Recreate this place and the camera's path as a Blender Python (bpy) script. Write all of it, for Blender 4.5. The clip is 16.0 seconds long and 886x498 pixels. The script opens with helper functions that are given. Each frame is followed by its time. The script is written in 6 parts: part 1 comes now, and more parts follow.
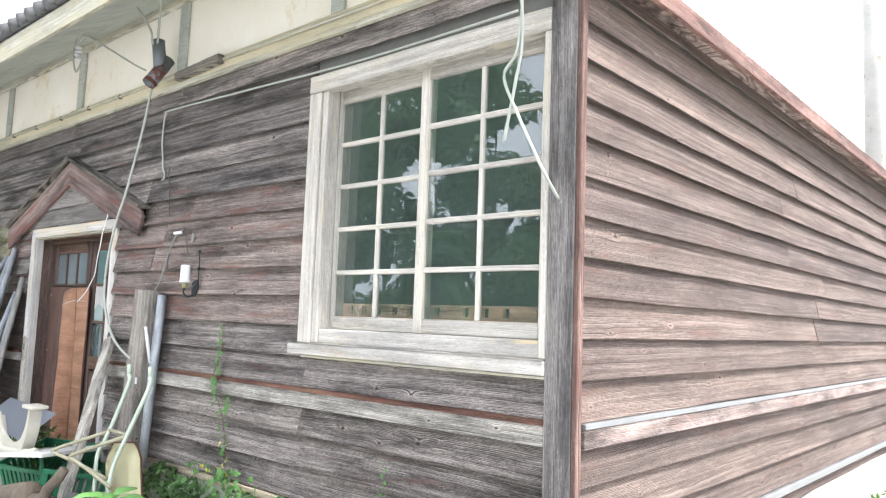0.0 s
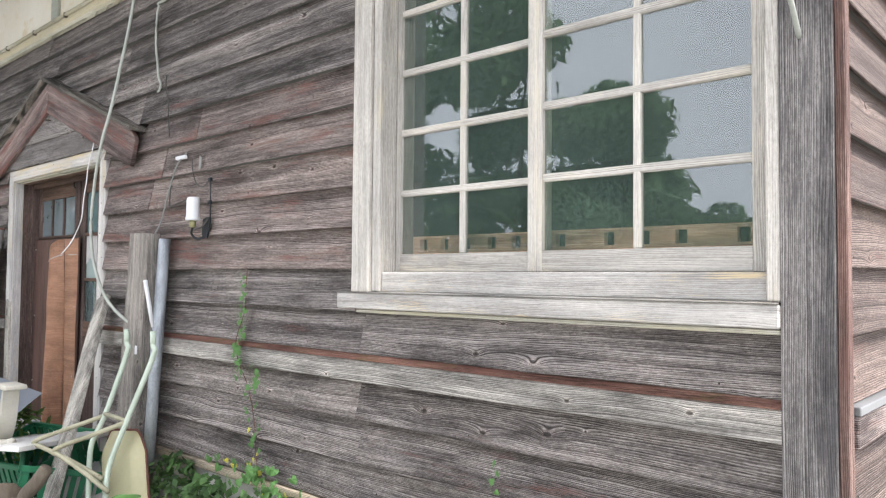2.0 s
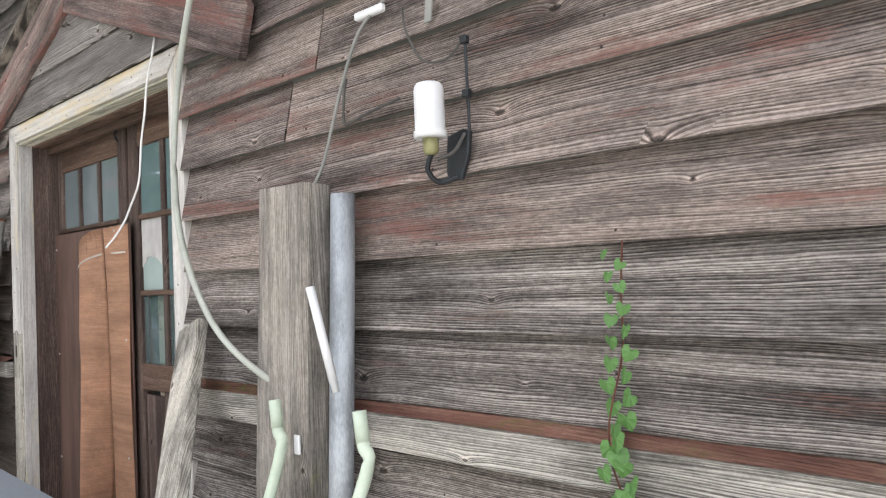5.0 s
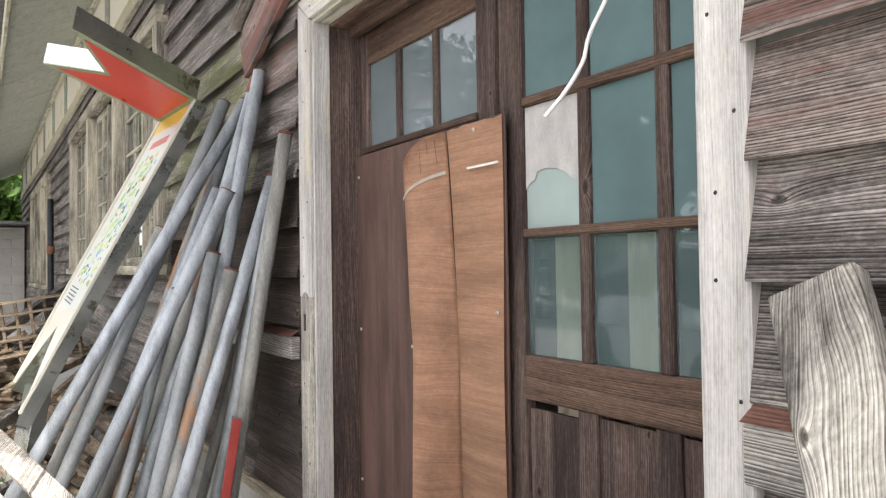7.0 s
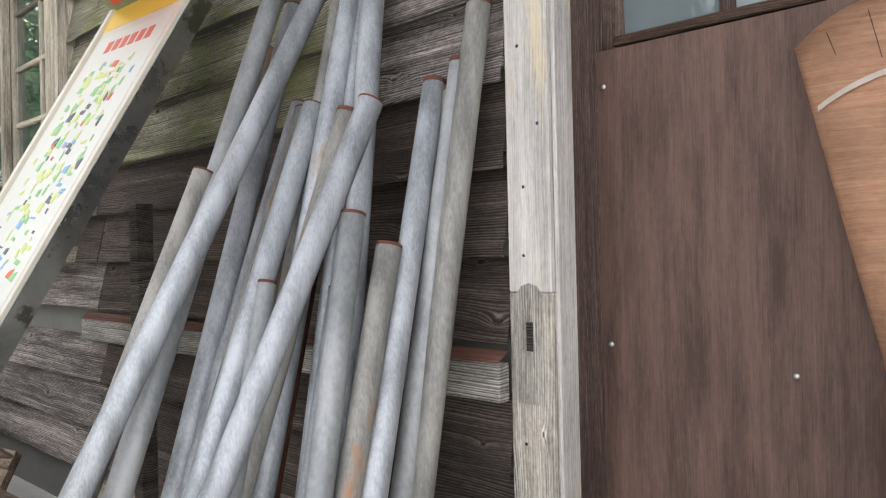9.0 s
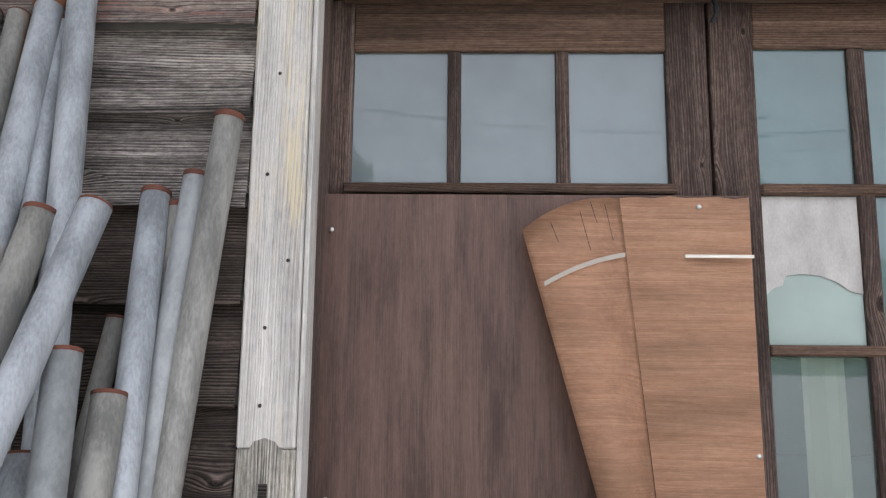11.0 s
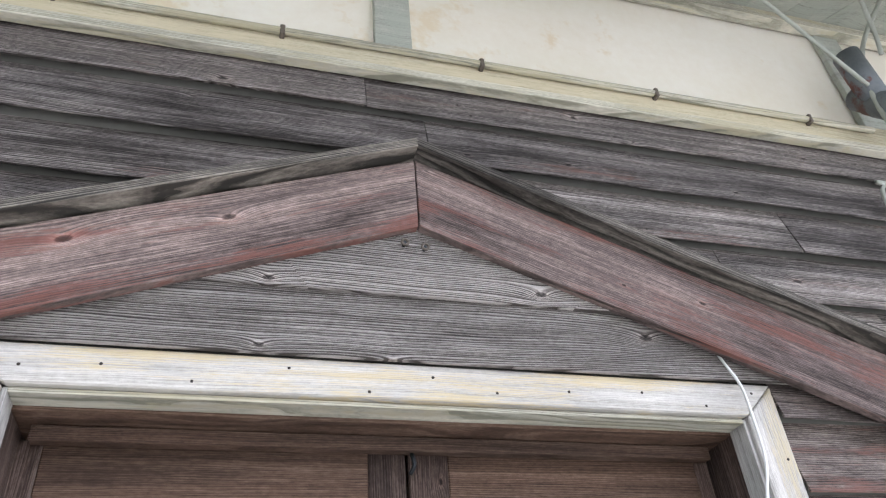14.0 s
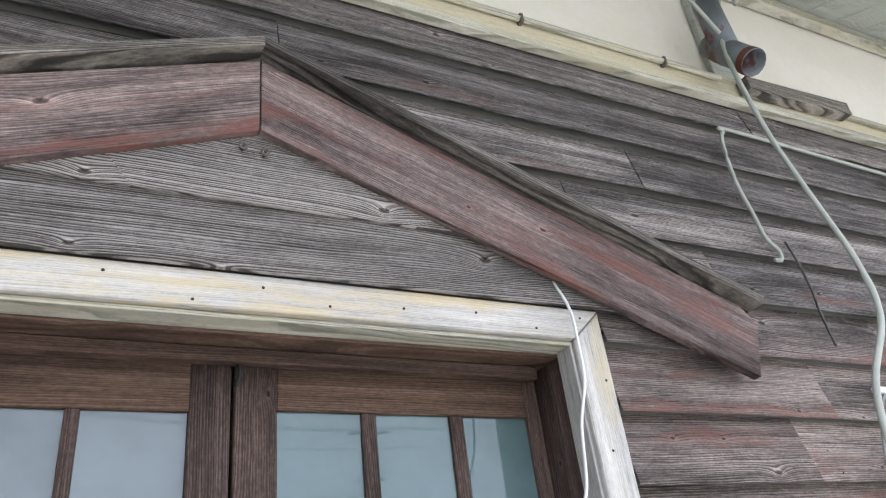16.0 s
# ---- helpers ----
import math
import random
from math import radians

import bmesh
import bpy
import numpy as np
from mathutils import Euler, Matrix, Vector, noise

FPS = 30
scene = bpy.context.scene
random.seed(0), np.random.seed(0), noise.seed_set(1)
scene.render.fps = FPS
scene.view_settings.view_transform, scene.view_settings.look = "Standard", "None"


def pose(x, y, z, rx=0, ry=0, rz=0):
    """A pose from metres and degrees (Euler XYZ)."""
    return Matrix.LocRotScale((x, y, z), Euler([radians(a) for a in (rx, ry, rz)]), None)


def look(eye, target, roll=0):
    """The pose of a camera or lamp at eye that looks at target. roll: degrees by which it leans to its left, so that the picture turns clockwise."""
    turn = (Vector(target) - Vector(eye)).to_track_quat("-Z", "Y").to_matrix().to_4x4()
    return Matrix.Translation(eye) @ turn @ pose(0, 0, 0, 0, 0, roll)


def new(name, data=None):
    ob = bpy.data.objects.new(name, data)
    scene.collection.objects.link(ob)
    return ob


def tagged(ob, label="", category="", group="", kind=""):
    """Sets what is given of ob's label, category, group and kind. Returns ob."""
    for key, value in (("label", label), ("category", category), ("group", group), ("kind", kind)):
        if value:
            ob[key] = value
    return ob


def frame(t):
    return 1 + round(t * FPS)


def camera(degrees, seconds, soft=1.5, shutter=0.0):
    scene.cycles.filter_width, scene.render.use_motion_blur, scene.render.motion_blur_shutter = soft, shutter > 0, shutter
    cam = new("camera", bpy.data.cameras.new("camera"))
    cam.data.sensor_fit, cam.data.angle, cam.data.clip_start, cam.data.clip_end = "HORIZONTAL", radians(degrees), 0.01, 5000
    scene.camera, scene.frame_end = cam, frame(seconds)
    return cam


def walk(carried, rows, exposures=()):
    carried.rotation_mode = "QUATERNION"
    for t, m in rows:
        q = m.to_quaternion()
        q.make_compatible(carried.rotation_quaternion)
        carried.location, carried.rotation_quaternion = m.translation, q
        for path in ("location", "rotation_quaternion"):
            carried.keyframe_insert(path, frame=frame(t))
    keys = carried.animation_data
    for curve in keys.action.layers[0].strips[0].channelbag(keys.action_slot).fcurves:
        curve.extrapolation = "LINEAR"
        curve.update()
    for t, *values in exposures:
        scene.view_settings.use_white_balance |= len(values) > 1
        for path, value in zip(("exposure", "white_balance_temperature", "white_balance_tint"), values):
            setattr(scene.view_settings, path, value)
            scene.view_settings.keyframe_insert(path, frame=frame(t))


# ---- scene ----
cam = camera(61.8, 16.0, soft=1.25)
# seconds, place of the eye, pitch (90 is level), roll, yaw
ROWS = [
    (0.0, 0.000, 0.000, 1.500, 95.54, -2.05, 41.20),
    (0.5, -0.202, 0.107, 1.476, 94.74, -2.18, 41.99),
    (1.0, -0.458, 0.262, 1.466, 93.63, -2.04, 42.37),
    (1.5, -0.753, 0.493, 1.440, 92.71, -1.39, 42.59),
    (2.0, -1.089, 0.647, 1.405, 92.37, -0.51, 42.16),
    (2.5, -1.429, 0.797, 1.405, 92.51, -0.06, 40.66),
    (3.0, -1.808, 0.936, 1.405, 93.07, 0.77, 39.27),
    (3.5, -2.217, 1.048, 1.404, 93.28, 1.40, 38.60),
    (4.0, -2.640, 1.167, 1.394, 92.89, 1.94, 38.09),
    (4.5, -3.038, 1.306, 1.390, 92.50, 2.51, 39.78),
    (5.0, -3.440, 1.429, 1.401, 92.07, 2.50, 43.14),
    (7.5, -5.464, 1.718, 1.288, 91.31, 0.70, 58.84),
    (8.0, -5.850, 1.655, 1.284, 90.73, 1.45, 55.49),
    (10.5, -7.130, 1.380, 1.330, 94.49, -0.94, 12.77),
    (11.0, -7.080, 1.376, 1.352, 98.82, -0.56, 1.17),
    (11.5, -7.021, 1.364, 1.385, 103.37, 0.35, -6.19),
    (12.0, -6.991, 1.339, 1.429, 108.45, 1.53, -10.24),
    (12.5, -6.978, 1.321, 1.453, 114.02, 2.64, -12.06),
    (13.0, -6.972, 1.304, 1.469, 118.98, 3.19, -13.02),
    (13.5, -6.963, 1.290, 1.481, 123.30, 3.72, -13.88),
    (14.0, -6.953, 1.286, 1.491, 126.20, 4.27, -15.17),
    (14.5, -6.939, 1.284, 1.500, 127.23, 4.71, -17.32),
    (15.0, -6.918, 1.296, 1.498, 126.83, 5.52, -19.88),
    (15.5, -6.890, 1.298, 1.494, 124.38, 6.27, -22.63),
    (16.0, -6.868, 1.307, 1.481, 119.64, 6.47, -25.26),
]
walk(cam, [(t, pose(x, y, z, pitch, roll, yaw)) for t, x, y, z, pitch, roll, yaw in ROWS],
     exposures=[(0, 1.1, 6250, 10), (1, 1.06, 6250, 10), (2.5, 0.6, 6400, 13), (3.5, 0.32, 6350, 13), (4.2, 0.45, 6350, 12), (5, 0.88, 6600, 11), (8, 0.95, 6750, 13), (11, 0.74, 6450, 13), (12.5, 0.86, 6250, 15), (14.5, 1.08, 6000, 13), (16, 0.95, 6050, 12)])

# ---- world, sun, exposure ----
world = bpy.data.worlds.new("overcast_sky")
scene.world = world
world.use_nodes = True
wn, wl = world.node_tree.nodes, world.node_tree.links
wn.clear()
sky = wn.new("ShaderNodeTexSky")
sky.sky_type = "NISHITA"
sky.sun_disc = False
sky.sun_elevation, sky.sun_rotation = radians(56), radians(93)
sky.air_density, sky.dust_density, sky.ozone_density = 1.6, 6.0, 1.0
grey = wn.new("ShaderNodeRGBToBW")
veil = wn.new("ShaderNodeMix")
veil.data_type = "RGBA"
veil.inputs[0].default_value = 0.86
cloud = wn.new("ShaderNodeMix")
cloud.data_type = "RGBA"
cloud.inputs[0].default_value = 0.8
cloud.inputs[7].default_value = (18.0, 18.4, 20.0, 1)
back = wn.new("ShaderNodeBackground")
back.inputs[1].default_value = 0.10
wout = wn.new("ShaderNodeOutputWorld")
wl.new(sky.outputs[0], grey.inputs[0])
wl.new(sky.outputs[0], veil.inputs[6])
wl.new(grey.outputs[0], veil.inputs[7])
wl.new(veil.outputs[2], cloud.inputs[6])
wl.new(cloud.outputs[2], back.inputs[0])
wl.new(back.outputs[0], wout.inputs[0])

sun = new("sun", bpy.data.lights.new("sun", "SUN"))
sun.data.energy, sun.data.angle, sun.data.color = 4.6, radians(6), (1.0, 0.965, 0.92)
SUN_AZ, SUN_EL = radians(-3), radians(56)  # azimuth from +x towards +y in the plan
sun.matrix_world = look((30 * math.cos(SUN_AZ), 30 * math.sin(SUN_AZ), 30 * math.tan(SUN_EL)), (0, 0, 0))


# ---- helpers for building ----
def link_mesh(name, bm, material, parent=None, label=""):
    me = bpy.data.meshes.new(name)
    bm.normal_update()
    bm.to_mesh(me)
    bm.free()
    if material:
        me.materials.append(material)
    ob = new(name, me)
    if parent:
        ob.parent = parent
    if label:
        ob["label"] = label
    return ob


def part(name, bm, material, parent, label=""):
    return link_mesh(name, bm, material, parent, label)


def thing(name, label, category, group="", kind="", at=(0, 0, 0)):
    ob = new(name)
    ob.empty_display_size = 0.05
    ob.location = at
    return tagged(ob, label, category, group, kind)


def smooth(ob, on=True):
    for p in ob.data.polygons:
        p.use_smooth = on
    return ob


def box(bm, x0, x1, y0, y1, z0, z1, bevel=0.0):
    m = Matrix.Translation(((x0 + x1) / 2, (y0 + y1) / 2, (z0 + z1) / 2)) @ Matrix.Diagonal((abs(x1 - x0), abs(y1 - y0), abs(z1 - z0), 1))
    r = bmesh.ops.create_cube(bm, size=1, matrix=m)
    if bevel:
        es = list({e for v in r["verts"] for e in v.link_edges})
        bmesh.ops.bevel(bm, geom=es, offset=bevel, segments=1, affect="EDGES", profile=0.5)
    return bm


def boxes(*dims, bevel=0.0):
    bm = bmesh.new()
    for d in dims:
        box(bm, *d, bevel=bevel)
    return bm


def beam(a, b, w, h, bevel=0.003, up=(0, 0, 1), seg=1, wob=0.0, rnd=None):
    """A bar from a to b, w wide and h high, in world places; seg cuts along it, wob makes it uneven."""
    a, b = Vector(a), Vector(b)
    d = (b - a)
    n = d.length
    d.normalize()
    u = Vector(up)
    s = d.cross(u)
    if s.length < 1e-4:
        s = d.cross(Vector((0, 1, 0)))
    s.normalize()
    u = s.cross(d)
    bm = bmesh.new()
    rings = []
    c = bevel
    prof = [(-w / 2 + c, -h / 2), (w / 2 - c, -h / 2), (w / 2, -h / 2 + c), (w / 2, h / 2 - c), (w / 2 - c, h / 2), (-w / 2 + c, h / 2), (-w / 2, h / 2 - c), (-w / 2, -h / 2 + c)]
    for i in range(seg + 1):
        p = a + d * (n * i / seg)
        if wob and rnd:
            p = p + s * rnd.uniform(-wob, wob) + u * rnd.uniform(-wob, wob)
        rings.append([bm.verts.new(p + s * x + u * y) for x, y in prof])
    for r, q in zip(rings, rings[1:]):
        for k in range(8):
            bm.faces.new((r[k], r[(k + 1) % 8], q[(k + 1) % 8], q[k]))
    bm.faces.new(rings[0][::-1])
    bm.faces.new(rings[-1])
    bmesh.ops.recalc_face_normals(bm, faces=bm.faces)
    return bm


def spline(pts, n=8):
    """Points along a smooth line through pts."""
    pts = [Vector(p) for p in pts]
    q = [pts[0] * 2 - pts[1]] + pts + [pts[-1] * 2 - pts[-2]]
    out = []
    for i in range(1, len(q) - 2):
        for k in range(n):
            t = k / n
            p0, p1, p2, p3 = q[i - 1], q[i], q[i + 1], q[i + 2]
            out.append(0.5 * ((2 * p1) + (p2 - p0) * t + (2 * p0 - 5 * p1 + 4 * p2 - p3) * t * t + (3 * p1 - p0 - 3 * p2 + p3) * t ** 3))
    out.append(pts[-1])
    return out


def tube(pts, r, sides=8, caps=True, bm=None, radii=None):
    bm = bm or bmesh.new()
    pts = [Vector(p) for p in pts]
    rings = []
    up = Vector((0, 0, 1))
    for i, p in enumerate(pts):
        d = (pts[min(i + 1, len(pts) - 1)] - pts[max(i - 1, 0)]).normalized()
        s = d.cross(up)
        if s.length < 0.05:
            s = d.cross(Vector((0.3, 1, 0)))
        s.normalize()
        u = s.cross(d)
        rr = radii[i] if radii else r
        rings.append([bm.verts.new(p + (s * math.cos(a) + u * math.sin(a)) * rr) for a in (2 * math.pi * k / sides for k in range(sides))])
    for a, b in zip(rings, rings[1:]):
        for k in range(sides):
            bm.faces.new((a[k], a[(k + 1) % sides], b[(k + 1) % sides], b[k]))
    if caps:
        bm.faces.new(rings[0][::-1])
        bm.faces.new(rings[-1])
    bmesh.ops.recalc_face_normals(bm, faces=bm.faces)
    return bm


def hollow(a, b, r, wall=0.004, sides=16, dent=0.0):
    """An open-ended pipe from a to b."""
    a, b = Vector(a), Vector(b)
    d = (b - a).normalized()
    s = d.cross(Vector((0, 0, 1)))
    if s.length < 0.05:
        s = Vector((1, 0, 0))
    s.normalize()
    u = s.cross(d)
    bm = bmesh.new()
    loops = []
    for p, rr in ((a, r), (b, r), (b + d * 0.0, r - wall), (b - d * 0.25, r - wall)):
        loops.append([bm.verts.new(p + (s * math.cos(t) + u * math.sin(t)) * rr) for t in (2 * math.pi * k / sides for k in range(sides))])
    for p, q in zip(loops, loops[1:]):
        for k in range(sides):
            bm.faces.new((p[k], p[(k + 1) % sides], q[(k + 1) % sides], q[k]))
    bm.faces.new(loops[-1])
    bm.faces.new(loops[0][::-1])
    bmesh.ops.recalc_face_normals(bm, faces=bm.faces)
    return bm


def sheet(fn, nu, nv, thick=0.0):
    """A sheet through fn(u, v), u and v from 0 to 1; thick makes it solid."""
    bm = bmesh.new()
    vs = [[bm.verts.new(fn(i / nu, j / nv)) for j in range(nv + 1)] for i in range(nu + 1)]
    for i in range(nu):
        for j in range(nv):
            bm.faces.new((vs[i][j], vs[i + 1][j], vs[i + 1][j + 1], vs[i][j + 1]))
    if thick:
        bmesh.ops.solidify(bm, geom=bm.faces[:], thickness=thick)
        bmesh.ops.recalc_face_normals(bm, faces=bm.faces)
    return bm


# ---- materials ----
def material(name):
    m = bpy.data.materials.new(name)
    m.use_nodes = True
    nt = m.node_tree
    return m, nt, nt.nodes, nt.links, nt.nodes["Principled BSDF"]


def ramp(ns, stops):
    r = ns.new("ShaderNodeValToRGB")
    el = r.color_ramp.elements
    while len(el) < len(stops):
        el.new(0.5)
    for e, (p, c) in zip(el, stops):
        e.position = p
        e.color = (*c, 1) if len(c) == 3 else c
    return r


def mixer(ns, ls, fac, a, b, blend="MIX"):
    m = ns.new("ShaderNodeMix")
    m.data_type = "RGBA"
    m.blend_type = blend
    for sock, v in ((m.inputs[0], fac), (m.inputs[6], a), (m.inputs[7], b)):
        if hasattr(v, "links"):
            ls.new(v, sock)
        elif isinstance(v, (int, float)):
            sock.default_value = v
        else:
            sock.default_value = (*v, 1)
    return m.outputs[2]


def maths(ns, ls, op, a, b=0.0):
    m = ns.new("ShaderNodeMath")
    m.operation = op
    m.use_clamp = False
    for sock, v in ((m.inputs[0], a), (m.inputs[1], b)):
        if hasattr(v, "links"):
            ls.new(v, sock)
        else:
            sock.default_value = v
    return m.outputs[0]


def coords(ns, ls, scale=(1, 1, 1), jitter=True):
    """Object coordinates, moved for each object by its random number, then scaled."""
    tc = ns.new("ShaderNodeTexCoord")
    mp = ns.new("ShaderNodeMapping")
    mp.inputs["Scale"].default_value = scale
    if jitter:
        oi = ns.new("ShaderNodeObjectInfo")
        ad = ns.new("ShaderNodeVectorMath")
        ad.operation = "MULTIPLY_ADD"
        ls.new(oi.outputs["Random"], ad.inputs[0])
        ad.inputs[1].default_value = (13.0, 7.0, 5.3)
        ls.new(tc.outputs["Object"], ad.inputs[2])
        ls.new(ad.outputs[0], mp.inputs[0])
    else:
        ls.new(tc.outputs["Object"], mp.inputs[0])
    return mp.outputs[0]


def noise_tex(ns, ls, vec, scale, detail=4.0, rough=0.55, distort=0.0):
    n = ns.new("ShaderNodeTexNoise")
    n.inputs["Scale"].default_value = scale
    n.inputs["Detail"].default_value = detail
    n.inputs["Roughness"].default_value = rough
    n.inputs["Distortion"].default_value = distort
    ls.new(vec, n.inputs["Vector"])
    return n.outputs["Fac"]


def bump(ns, ls, bsdf, height, strength=0.4, distance=0.003):
    b = ns.new("ShaderNodeBump")
    b.inputs["Strength"].default_value = strength
    b.inputs["Distance"].default_value = distance
    ls.new(height, b.inputs["Height"])
    ls.new(b.outputs[0], bsdf.inputs["Normal"])


def wood(name, dark, mid, light, axis="X", paint=None, paint_amount=0.5, rough=0.8, knots=True, grain=1.0, moss=0.0, patch=1.0, relief=0.6, tint=0.24, ring=0.24, stains=1.0):
    """Weathered wood with its grain along one axis of the object; paint is what is left of an old coat."""
    m, nt, ns, ls, bs = material(name)

    def along_axis(a, c):
        return {"X": (a, c, c), "Y": (c, a, c), "Z": (c, c, a)}[axis]

    def two(a, b):
        g = ns.new("ShaderNodeCombineXYZ")
        ls.new(a, g.inputs[0])
        ls.new(b, g.inputs[1])
        return g.outputs[0]

    def mul(a, b):
        return maths(ns, ls, "MULTIPLY", a, b)

    def add(a, b):
        return maths(ns, ls, "ADD", a, b)

    v0 = coords(ns, ls, (1, 1, 1))
    sep = ns.new("ShaderNodeSeparateXYZ")
    ls.new(v0, sep.inputs[0])
    across = sep.outputs[2] if axis in "XY" else add(sep.outputs[0], mul(sep.outputs[1], 0.7))
    along = sep.outputs["XYZ".index(axis)]
    warp = noise_tex(ns, ls, coords(ns, ls, along_axis(0.55, 4.0)), 1.0, 2, 0.4)
    warp2 = noise_tex(ns, ls, coords(ns, ls, along_axis(2.4, 12)), 1.0, 2, 0.5)
    vo = ns.new("ShaderNodeTexVoronoi")
    vo.inputs["Scale"].default_value = 1.0
    vo.voronoi_dimensions = "2D"
    ls.new(two(mul(along, 3.2), mul(across, 6.2)), vo.inputs["Vector"])
    cell = ns.new("ShaderNodeSeparateColor")
    ls.new(vo.outputs["Color"], cell.inputs[0])
    far = maths(ns, ls, "LESS_THAN", cell.outputs[0], 0.4)
    size = add(0.3, mul(cell.outputs[1], 0.75))
    knot_d = add(maths(ns, ls, "DIVIDE", vo.outputs["Distance"], size), far)
    near = mul(size, maths(ns, ls, "POWER", 2.718, mul(knot_d, -7.0)))
    # the grain line: a place across the board, bent by slow waves and round the knots
    line = add(across, mul(warp, 0.075))
    line = add(line, mul(warp2, 0.014))
    line = add(line, mul(near, 0.030 if knots else 0.0))
    streak = noise_tex(ns, ls, two(mul(along, 0.4), mul(line, 42.0 * grain)), 1.0, 3, 0.6)
    fibre = noise_tex(ns, ls, two(mul(along, 9.0), mul(line, 420.0)), 1.0, 4, 0.7)
    # year rings: soft wood worn to grooves, hard wood left as crisp ribs
    place = add(mul(line, 185.0 * grain), mul(streak, 3.2))
    saw = maths(ns, ls, "FRACT", place)
    rib = ramp(ns, [(0.0, (0.02,) * 3), (0.2, (0.22,) * 3), (0.52, (0.85,) * 3), (0.86, (1.0,) * 3), (1.0, (0.45,) * 3)])
    ls.new(saw, rib.inputs[0])
    fade = noise_tex(ns, ls, coords(ns, ls, along_axis(1.3, 9)), 1.0, 3, 0.6)
    speck = noise_tex(ns, ls, coords(ns, ls, along_axis(55, 140)), 1.0, 4, 0.75)
    body = add(0.5, mul(mul(add(rib.outputs[0], -0.62), add(mul(fade, 2.4), -0.25)), ring * 1.5))
    body = add(body, mul(add(fibre, -0.5), 0.55))
    body = add(body, mul(add(streak, -0.5), 0.5))
    body = add(body, mul(add(speck, -0.5), 0.45))
    col = ramp(ns, [(0.31, dark), (0.5, mid), (0.68, light)])
    ls.new(body, col.inputs[0])
    out = col.outputs[0]
    # stains drawn out along the grain, and each board its own tone
    stain = noise_tex(ns, ls, coords(ns, ls, along_axis(0.75, 4.5)), 1.7 * patch, 6, 0.66)
    stain = add(stain, mul(add(fibre, -0.5), 0.3))
    st = ramp(ns, [(0.35, (0.32, 0.31, 0.305)), (0.47, (0.9, 0.9, 0.9)), (0.63, (1.55, 1.53, 1.5))])
    ls.new(stain, st.inputs[0])
    out = mixer(ns, ls, stains, out, st.outputs[0], "MULTIPLY")
    oi = ns.new("ShaderNodeObjectInfo")
    tone = ramp(ns, [(0.0, (0.72, 0.71, 0.72)), (0.5, (1.0, 0.98, 0.96)), (1.0, (1.3, 1.27, 1.22))])
    ls.new(oi.outputs["Random"], tone.inputs[0])
    out = mixer(ns, ls, min(1.0, tint / 0.35), out, tone.outputs[0], "MULTIPLY")
    if paint:
        pm = noise_tex(ns, ls, coords(ns, ls, along_axis(0.8, 6.5)), 1.9, 7, 0.68)
        pm = add(pm, mul(add(fibre, -0.5), 0.5))
        pm = add(pm, mul(add(rib.outputs[0], -0.6), 0.06))
        pr = ramp(ns, [(0.70 - 0.32 * paint_amount, (0, 0, 0)), (0.77 - 0.3 * paint_amount, (1, 1, 1))])
        ls.new(pm, pr.inputs[0])
        out = mixer(ns, ls, mul(pr.outputs[0], 0.74), out, paint)
    if moss:
        mm = noise_tex(ns, ls, coords(ns, ls, (2, 3, 3)), 2.3, 6, 0.7)
        mm = add(mm, mul(add(speck, -0.5), 0.35))
        mr = ramp(ns, [(0.66 - 0.3 * moss, (0, 0, 0)), (0.8 - 0.25 * moss, (1, 1, 1))])
        ls.new(mm, mr.inputs[0])
        out = mixer(ns, ls, mul(mr.outputs[0], 0.7), out, (0.14, 0.16, 0.045))
    height = add(mul(rib.outputs[0], 0.6 + 2.0 * ring), mul(fibre, 1.3))
    if knots:
        kr = ramp(ns, [(0.022, (0.10, 0.085, 0.075)), (0.045, (0.42, 0.38, 0.36)), (0.06, (1.55, 1.5, 1.46)), (0.1, (1.22, 1.2, 1.19)), (0.17, (1, 1, 1))])
        ls.new(knot_d, kr.inputs[0])
        out = mixer(ns, ls, 0.8, out, kr.outputs[0], "MULTIPLY")
    ls.new(out, bs.inputs["Base Color"])
    rr = ramp(ns, [(0.2, (rough - 0.15,) * 3), (0.8, (min(1, rough + 0.12),) * 3)])
    ls.new(fibre, rr.inputs[0])
    ls.new(rr.outputs[0], bs.inputs["Roughness"])
    bs.inputs["Specular IOR Level"].default_value = 0.25
    bump(ns, ls, bs, height, relief, 0.003)
    return m


